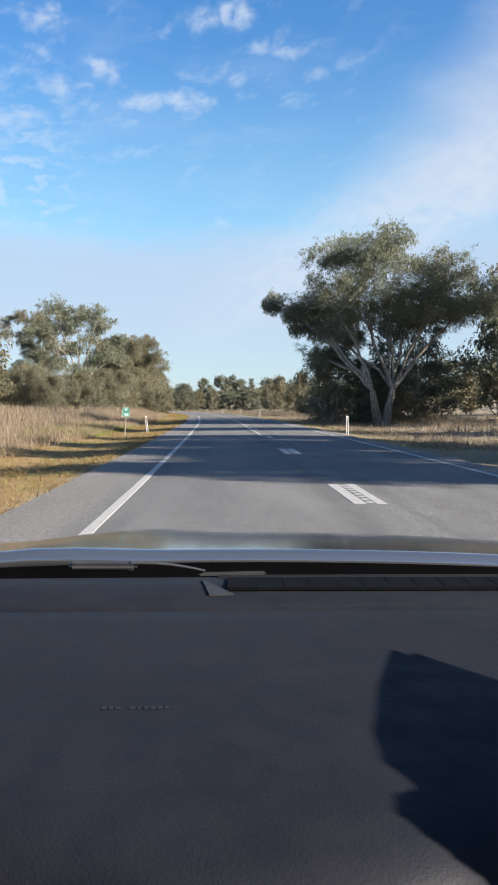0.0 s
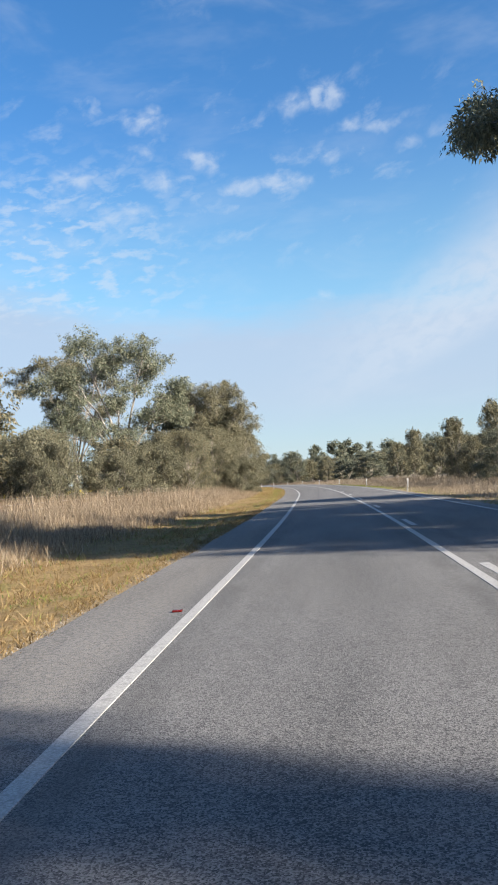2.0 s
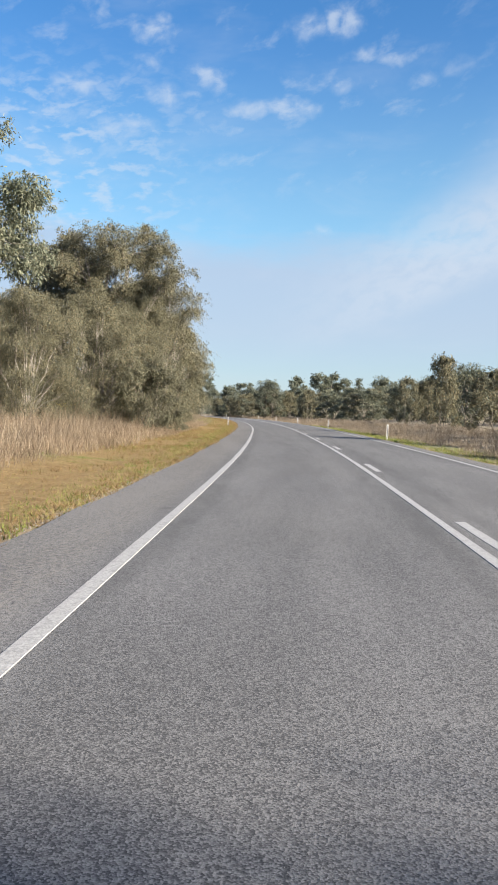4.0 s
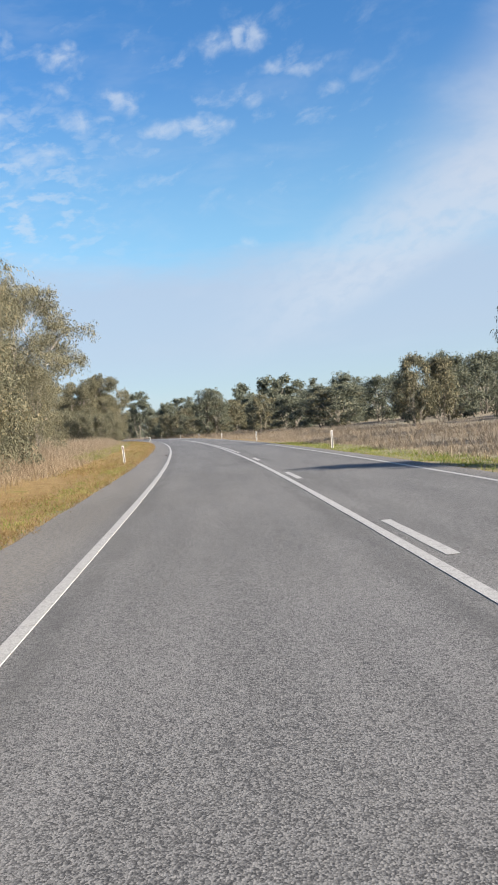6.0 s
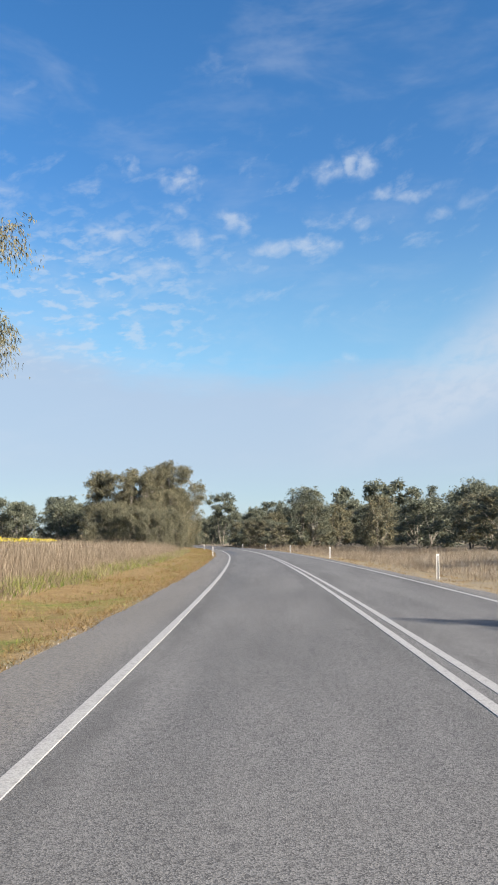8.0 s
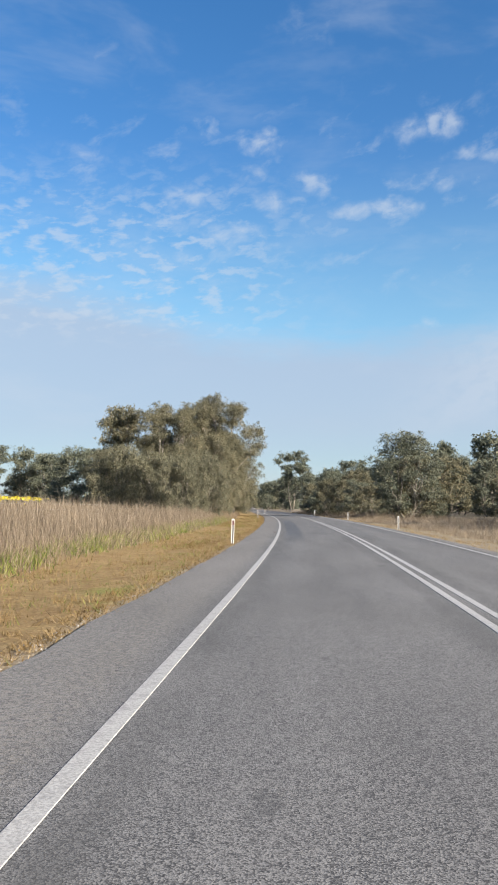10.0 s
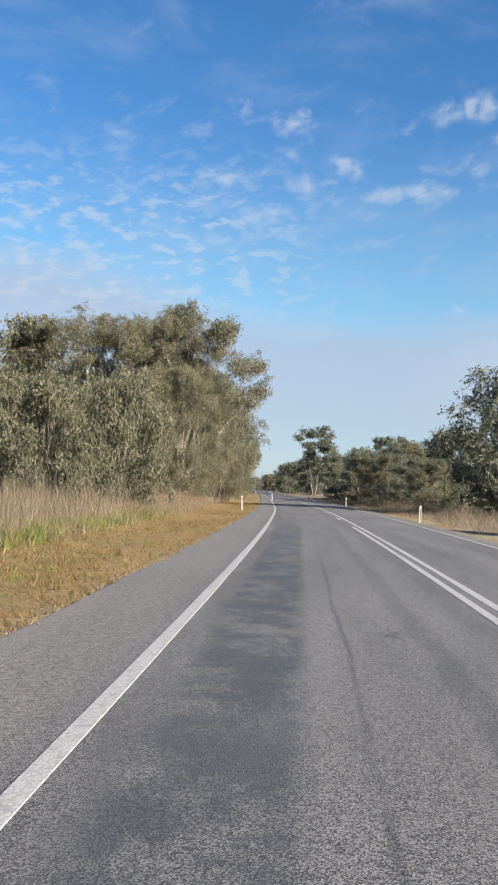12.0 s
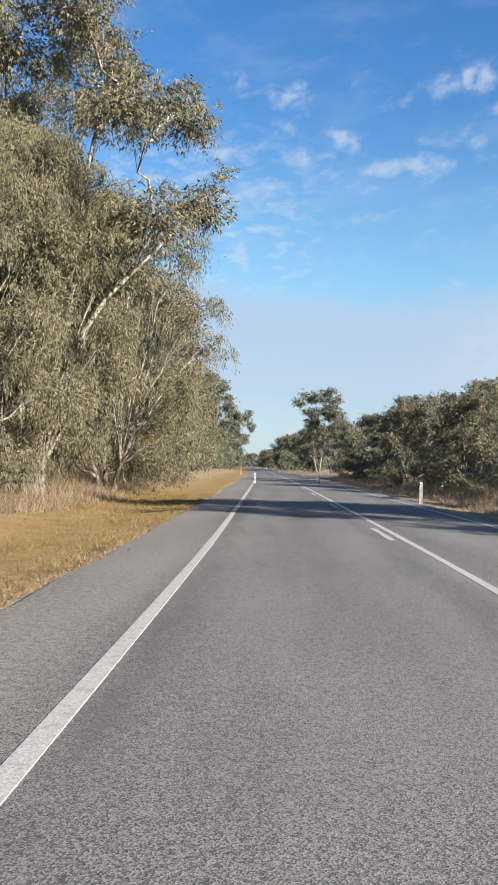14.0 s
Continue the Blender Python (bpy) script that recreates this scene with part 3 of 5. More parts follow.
def seams():
    seam("dark tar streak across the lane", ((0.2, 339.9), (0.9, 339.7), (1.3, 339.65), (1.6, 339.7)), 0.42, 1.0)
    seam("dark tar streak across the lane", ((1.75, 339.75), (2.15, 340.0)), 0.22, 2.0)
    seam("dark tar patch on the lane", ((0.9, 338.4), (1.2, 338.6), (1.35, 339.4)), 0.34, 3.0)
    for k, (y0, y1) in enumerate(((334.7, 335.7), (335.6, 336.8), (336.7, 337.7), (337.6, 338.6))):
        seam("short dark tar smear along the lane", ((1.46 - 0.01 * k, y0), (1.44 + 0.02 * (k % 2), y1)), 0.07, 5.0 + k)


ground()
road()
markings()
seams()


# ---------------------------------------------------------------- trees
def tube(verts, faces, pts, radii, sides):
    pts = [Vector(p) for p in pts]
    start = len(verts)
    for i, p in enumerate(pts):
        d = (pts[min(i + 1, len(pts) - 1)] - pts[max(i - 1, 0)]).normalized()
        a = (a - d * a.dot(d)).normalized() if i else d.orthogonal().normalized()
        b = d.cross(a)
        for k in range(sides):
            t = 2 * PI * k / sides
            verts.append(tuple(p + (a * math.cos(t) + b * math.sin(t)) * radii[i]))
    for i in range(len(pts) - 1):
        for k in range(sides):
            u, v = start + i * sides + k, start + i * sides + (k + 1) % sides
            faces.append((u, v, v + sides, u + sides))


def bend(a, b, rise, n, rng, wob):
    """A limb's line from a to b that leaves upwards and wavers a little."""
    a, b = Vector(a), Vector(b)
    mid = a.lerp(b, 0.45) + Vector((0, 0, rise))
    pts = []
    for i in range(n + 1):
        t = i / n
        p = a * (1 - t) ** 2 + mid * 2 * t * (1 - t) + b * t * t
        if 0 < i < n:
            p = p + Vector(rng.normal(0, wob, 3))
        pts.append(p)
    return pts


def leaves_at(rng, p, d, length, width):
    """Small pointed leaves at the places p, pointing along d."""
    n = len(p)
    d = d / (np.linalg.norm(d, axis=1)[:, None] + 1e-9)
    side = np.cross(d, rng.normal(0, 1, (n, 3)))
    side /= np.linalg.norm(side, axis=1)[:, None] + 1e-9
    ln = length * rng.uniform(0.6, 1.35, (n, 1))
    wd = width * rng.uniform(0.6, 1.3, (n, 1))
    tip = p + d * ln + np.cross(d, side) * ln * 0.08
    return np.stack([p + side * wd, tip, p - side * wd], 1)


def inner_leaves(rng, centres, radii, count, length, width):
    """Leaves deep inside the crown, which close it against the light."""
    k = rng.integers(0, len(centres), count)
    g = rng.normal(0, 1, (count, 3))
    g /= np.linalg.norm(g, axis=1)[:, None]
    p = np.asarray(centres)[k] + g * np.asarray(radii)[k][:, None] * np.power(rng.random((count, 1)), 0.6)
    d = g + rng.normal(0, 0.5, (count, 3))
    d[:, 2] -= 0.5
    return leaves_at(rng, p, d, length, width)


STRANDS = 18


def strand_leaves(rng, centres, outward, radii, count, length, width, weep):
    """Leaves strung along drooping strands that spring from the clumps."""
    c, g, r = np.asarray(centres), np.asarray(outward), np.asarray(radii)
    n = len(c)
    start = c[:, None] + rng.normal(0, 0.46, (n, STRANDS, 3)) * r[:, None, None] * np.array([1.0, 1.0, 0.72])
    way = g[:, None] * 0.7 + rng.normal(0, 0.55, (n, STRANDS, 3))
    way[:, :, 2] -= 0.35 * weep
    way /= np.linalg.norm(way, axis=2)[:, :, None]
    reach = r[:, None] * rng.uniform(0.35, 1.05, (n, STRANDS)) * (1 + 0.22 * max(0.0, weep - 1))
    k = rng.choice(n, count, p=r ** 2 / np.sum(r ** 2))
    s, t = rng.integers(0, STRANDS, count), rng.random((count, 1))
    ln = reach[k, s][:, None]
    p = start[k, s] + way[k, s] * ln * t + rng.normal(0, 0.11, (count, 3)) * r[k][:, None]
    p[:, 2] -= (0.30 * weep * ln * t * t)[:, 0]
    d = way[k, s] * 0.6 + rng.normal(0, 0.45, (count, 3))
    d[:, 2] -= 0.7 * weep
    return leaves_at(rng, p, d, length, width)


def girth(shape, f, low):
    """Half width of the crown at the share f of its height."""
    if shape == "dome":
        return math.sqrt(max(0.02, 1 - ((f - 0.36) / 0.66) ** 2))
    g = (f - low) / (1 - low)
    return math.sqrt(max(0.04, 1 - ((g - 0.52) / 0.58) ** 2))


def tree_meshes(seed, high, wide, stems, trunk, shape, low, lobes, lobe, clumps, count, length, width, weep, leaf, fine):
    """Trunk-and-limbs mesh and crown mesh of one gum tree or shrub, foot at the origin."""
    rng = np.random.default_rng(seed)
    tv, tf = [], []
    feet = []
    fork = 0.20 if shape != "dome" else 0.12
    for s in range(stems):
        turn = 2 * PI * s / stems + rng.uniform(0, 1)
        foot = Vector((0.035 * wide * math.cos(turn), 0.035 * wide * math.sin(turn), -0.35)) if stems > 1 else Vector((0, 0, -0.35))
        lean = Vector((0.13 * wide * math.cos(turn), 0.13 * wide * math.sin(turn), high * fork)) if stems > 1 else Vector((*rng.normal(0, 0.04 * high * fork, 2), high * fork))
        stem = bend(foot, foot + lean, 0.0, 5, rng, 0.02 * trunk + 0.03)
        tube(tv, tf, stem, [trunk * k / stems ** 0.4 for k in (1.3, 1.06, 0.95, 0.86, 0.76, 0.62)], 9 if fine else 5)
        feet.append(stem)
    # places of the lobes of the crown: spread evenly round the hull, or given as sideways, height and radius
    places = []
    if isinstance(lobes, int):
        for i in range(lobes):
            f = low + (1 - low) * ((i + 0.6) / lobes) ** 0.85
            rad = wide * rng.uniform(*lobe)
            a = i * 2.39996 + rng.normal(0, 0.25)
            r = max(0.0, girth(shape, f, low) * wide * rng.uniform(0.74, 1.10) - 0.8 * rad) * (0.45 if i % 5 == 4 else 1.0)
            z = min(high * f, high - 0.8 * rad)
            places.append((Vector((r * math.cos(a), r * math.sin(a), max(z, 0.7 * rad))), rad))
    else:
        for x, y, z, rad in lobes:
            deep = 0.42 * wide * max(0.2, 1 - abs(x) / wide)
            for side in (-1, 1):
                places.append((Vector((x + rng.normal(0, 0.3), y + side * deep * rng.uniform(0.35, 1.0), z + rng.normal(0, 0.25))), rad * rng.uniform(0.9, 1.15)))
    centres, outward, radii, mids, cores = [], [], [], [], []
    # each limb springs from the nearest lower point of the stems or of an older limb
    nodes = [(q, trunk * 0.8 / stems ** 0.4) for stem in feet for q in stem[3:]]
    middle = sum((stem[-1] for stem in feet), Vector()) / stems
    places.sort(key=lambda q: (q[0] - middle).length)
    high_ones = [q for q in places if q[0].z > middle.z + 0.15 * high]
    leaders = high_ones[2::max(1, len(high_ones) // (4 * stems + 3))]
    for c, rad in leaders + [q for q in places if q not in leaders]:
        leader = (c, rad) in leaders
        if leader:
            start, thick = min((stem[-1] for stem in feet), key=lambda q: (q - c).length), trunk * 0.50 / stems ** 0.3
        else:
            start, thick = min(nodes, key=lambda q: (q[0] - c).length + 4.0 * max(0.0, q[0].z + 0.35 * (q[0] - c).length - c.z))
        limb = bend(start, c, 0.12 * (c - start).length, 7, rng, 0.014 * wide)
        r0 = max(thick * rng.uniform(0.62, 0.85), 0.16 * trunk)
        tube(tv, tf, limb if fine else limb[::7], [r0 * (1 - 0.72 * k / 7) for k in (range(8) if fine else (0, 7))], 6 if fine else 3)
        if c.z > 0.35 * high:
            nodes += [(q, r0 * (1 - 0.72 * k / 7)) for k, q in enumerate(limb) if 1 < k < 7]
        mids.append(tuple(c - Vector((0, 0, 0.15 * rad))))
        cores.append(rad * (0.85 if fine else 0.6))
        for j in range(clumps):
            g = Vector(rng.normal(0, 1, 3)).normalized()
            if g.z < -0.3:
                g.z *= 0.4
            e = c + Vector((g.x * rad, g.y * rad, g.z * rad * 0.8)) * rng.uniform(0.5, 1.16 if fine else 1.05)
            e.z = max(e.z, 0.25 * rad + 0.1)
            b = limb[int(rng.integers(3, 8))]
            twig = bend(b, e, 0.12 * (e - b).length, 4, rng, 0.03 * rad)
            if fine:
                q = r0 * 0.15
                tube(tv, tf, twig[::2], [q + 0.006, q * 0.6 + 0.006, q * 0.2 + 0.005], 3)
            centres.append(tuple(e))
            outward.append(tuple(g))
            radii.append(rad * rng.uniform(0.26, 0.56))
    if shape == "dome":
        mids += [(0.0, 0.0, high * f) for f in (0.3, 0.5, 0.66)]
        cores += [0.52 * wide, 0.50 * wide, 0.36 * wide]
    leaves = strand_leaves(rng, centres, outward, radii, count, length, width, weep)
    leaves = np.concatenate([leaves, inner_leaves(rng, mids, cores, count // (5 if fine else 4), length * (1.3 if fine else 1.6), width * (1.9 if fine else 2.3))])
    leaves = leaves[leaves[:, :, 2].min(1) > 0.02]
    return mesh_of("trunk", tv, tf, BARK, True), tri_mesh("crown", leaves, leaf)


# lobes of two trees that stand alone: sideways, deep, height, radius
SPREAD = ((1.3, 0, 14.4, 1.5), (-3.2, 0.5, 13.4, 1.6), (-1.4, 0, 13.7, 1.5), (-0.3, 0, 12.4, 1.6), (3.2, 0, 12.2, 1.5), (5.6, 0, 11.3, 1.7), (7.0, 0, 9.8, 1.6), (1.4, 0, 10.7, 1.9),
          (-1.6, 0.5, 10.8, 1.9), (3.9, 0, 9.8, 1.9), (-4.3, 2, 10.4, 1.5), (-7.9, 6.6, 10.3, 1.0), (-6.5, 5.4, 9.9, 1.2), (-5.1, 4, 9.2, 1.3), (-3.2, 2, 8.7, 1.5),
          (-4.7, 4.4, 5.7, 1.2), (-4.2, 3, 7.9, 1.3), (-5.8, 4.6, 8.8, 1.1), (-2.4, 1.5, 9.4, 1.5), (-3.2, 4, 5.9, 1.4), (0.9, 2.5, 8.8, 1.5), (5.8, 0, 8.6, 1.6), (-1.4, 4, 7.2, 1.4), (2.8, 3, 8.0, 1.4))
CROWNED = ((-8.6, 0, 12.8, 1.3), (-6.4, 0, 13.6, 1.3), (-3.9, 0, 16.6, 1.9), (-4.4, 0, 13.8, 1.7), (-1.3, 0, 14.6, 1.8), (2.5, 0, 16.2, 1.9), (0.5, 0, 16.2, 1.5), (4.2, 0, 14.4, 1.6), (1.9, 0, 12.6, 1.6),
           (-0.6, 0, 10.6, 1.3), (-6.4, 0, 9.6, 1.7), (-5.2, 0, 11.0, 1.4), (4.8, 0, 10.8, 1.6), (3.2, 0, 9.0, 1.6), (-7.8, 0, 7.4, 1.8), (-3.2, 0, 8.0, 1.6), (0.6, 0, 7.4, 1.8), (6.4, 0, 9.2, 1.6), (6.2, 0, 12.2, 1.4))
# kind: height, half width, stems, trunk, shape, lowest leaves, lobes, their radii, clumps, leaves, leaf length and half width, weep, leaf, fine twigs
KINDS = {
    "spreading": (16.0, 9.0, 2, 0.45, "open", 0.2, SPREAD, (0.15, 0.27), 9, 220000, 0.125, 0.020, 0.9, LEAF_GREY, True),
    "crowned": (18.6, 9.0, 1, 0.40, "open", 0.2, CROWNED, (0.15, 0.27), 9, 62000, 0.20, 0.038, 0.9, LEAF_GREY, True),
    "tall": (18.0, 6.6, 1, 0.34, "open", 0.42, 24, (0.17, 0.27), 9, 90000, 0.138, 0.0225, 1.1, LEAF, True),
    "bushy": (14.0, 5.8, 3, 0.15, "dome", 0.05, 34, (0.22, 0.34), 9, 90000, 0.148, 0.020, 1.3, LEAF, True),
    "weeping": (15.0, 6.0, 3, 0.24, "dome", 0.06, 32, (0.20, 0.32), 10, 105000, 0.148, 0.0195, 2.0, LEAF, True),
    "drooping": (14.0, 6.0, 1, 0.30, "open", 0.30, 26, (0.20, 0.30), 10, 84000, 0.148, 0.020, 1.9, LEAF, True),
    "shrub": (5.0, 3.2, 4, 0.06, "dome", 0.05, 26, (0.22, 0.34), 8, 25000, 0.13, 0.022, 1.2, LEAF_BUSH, True),
    "mid_round": (12.0, 5.4, 2, 0.20, "dome", 0.06, 24, (0.22, 0.34), 8, 23000, 0.21, 0.045, 0.9, LEAF_DARK, True),
    "mid_tall": (16.0, 5.6, 2, 0.24, "open", 0.40, 20, (0.20, 0.30), 8, 23000, 0.21, 0.045, 0.8, LEAF_DARK, True),
    "mid_olive": (10.0, 4.4, 3, 0.15, "dome", 0.05, 24, (0.22, 0.34), 8, 22000, 0.19, 0.042, 1.2, LEAF, True),
    "back_round": (12.0, 5.4, 2, 0.22, "dome", 0.06, 22, (0.23, 0.35), 9, 8600, 0.29, 0.071, 0.8, LEAF_DARK, False),
    "back_tall": (16.0, 5.6, 2, 0.24, "open", 0.36, 18, (0.20, 0.32), 9, 9500, 0.29, 0.068, 0.8, LEAF_DARK, False),
    "back_olive": (10.0, 4.4, 3, 0.16, "dome", 0.05, 22, (0.23, 0.35), 9, 8500, 0.27, 0.062, 1.0, LEAF, False),
    "far_a": (15.0, 7.0, 2, 0.26, "dome", 0.06, 16, (0.24, 0.36), 8, 3200, 0.62, 0.17, 0.6, LEAF_DARK, False),
    "far_b": (16.0, 6.4, 1, 0.26, "open", 0.26, 14, (0.24, 0.36), 8, 3000, 0.62, 0.17, 0.6, LEAF_DARK, False),
    "far_c": (11.0, 6.0, 3, 0.18, "dome", 0.05, 16, (0.24, 0.36), 8, 3200, 0.56, 0.155, 0.7, LEAF, False),
}
MADE = {}
TREE_LABEL = {
    "spreading": "large spreading gum tree with dark trunks beside the road",
    "tall": "tall gum tree with pale limbs and an open grey-green crown",
    "crowned": "lone tall gum tree with a broken grey-green crown",
    "bushy": "bushy gum tree leafed with olive foliage down to the grass",
    "weeping": "gum tree with weeping grey-green foliage on the verge",
    "drooping": "gum tree with drooping olive foliage above a bare trunk",
    "shrub": "rounded olive wattle shrub in tall dry grass",
    "mid_round": "dark green rounded gum tree in a roadside stand",
    "mid_tall": "slender gum tree with bare stems and high crown",
    "mid_olive": "young olive-green gum tree leafed to the ground",
    "back_round": "dark green rounded gum tree in a wood behind the verge",
    "back_tall": "slender high-crowned gum tree in a wood behind the verge",
    "back_olive": "olive-green young gum tree in a wood behind the verge",
    "far_a": "distant dark green gum tree in the tree line",
    "far_b": "distant tall gum tree above the tree line",
    "far_c": "distant low olive gum tree in the tree line",
}


def plant(kind, variant, x, y, high, wide, turn):
    """One tree with its foot on the ground at x, y, grown to the given height and half width."""
    if kind[:3] == "mid" and (abs(off_at(x, y)) > 22 or y > 420):
        kind = "back" + kind[3:]
    h, w = KINDS[kind][:2]
    key = (kind, variant)
    m = pose(x, y, float(ground_z(off_at(x, y))), 0, 0, turn) @ Matrix.Diagonal((wide / w, wide / w, high / h, 1))
    if key not in MADE:
        names = {"shrub": "wattle_shrub"}
        ob = new(names.get(kind, "gum_tree"))
        p = KINDS[kind]
        t, c = tree_meshes(1000 * list(KINDS).index(kind) + variant * 7 + 5, *p)
        part("trunk", t, BARK, ob)
        part("crown", c, p[13], ob)
        tagged(ob, TREE_LABEL[kind], "shrub" if kind == "shrub" else "tree", "roadside shrubs" if kind == "shrub" else "roadside trees")
        MADE[key] = ob
    else:
        ob = copy_thing(MADE[key], m)
    ob.matrix_basis = m
    return ob


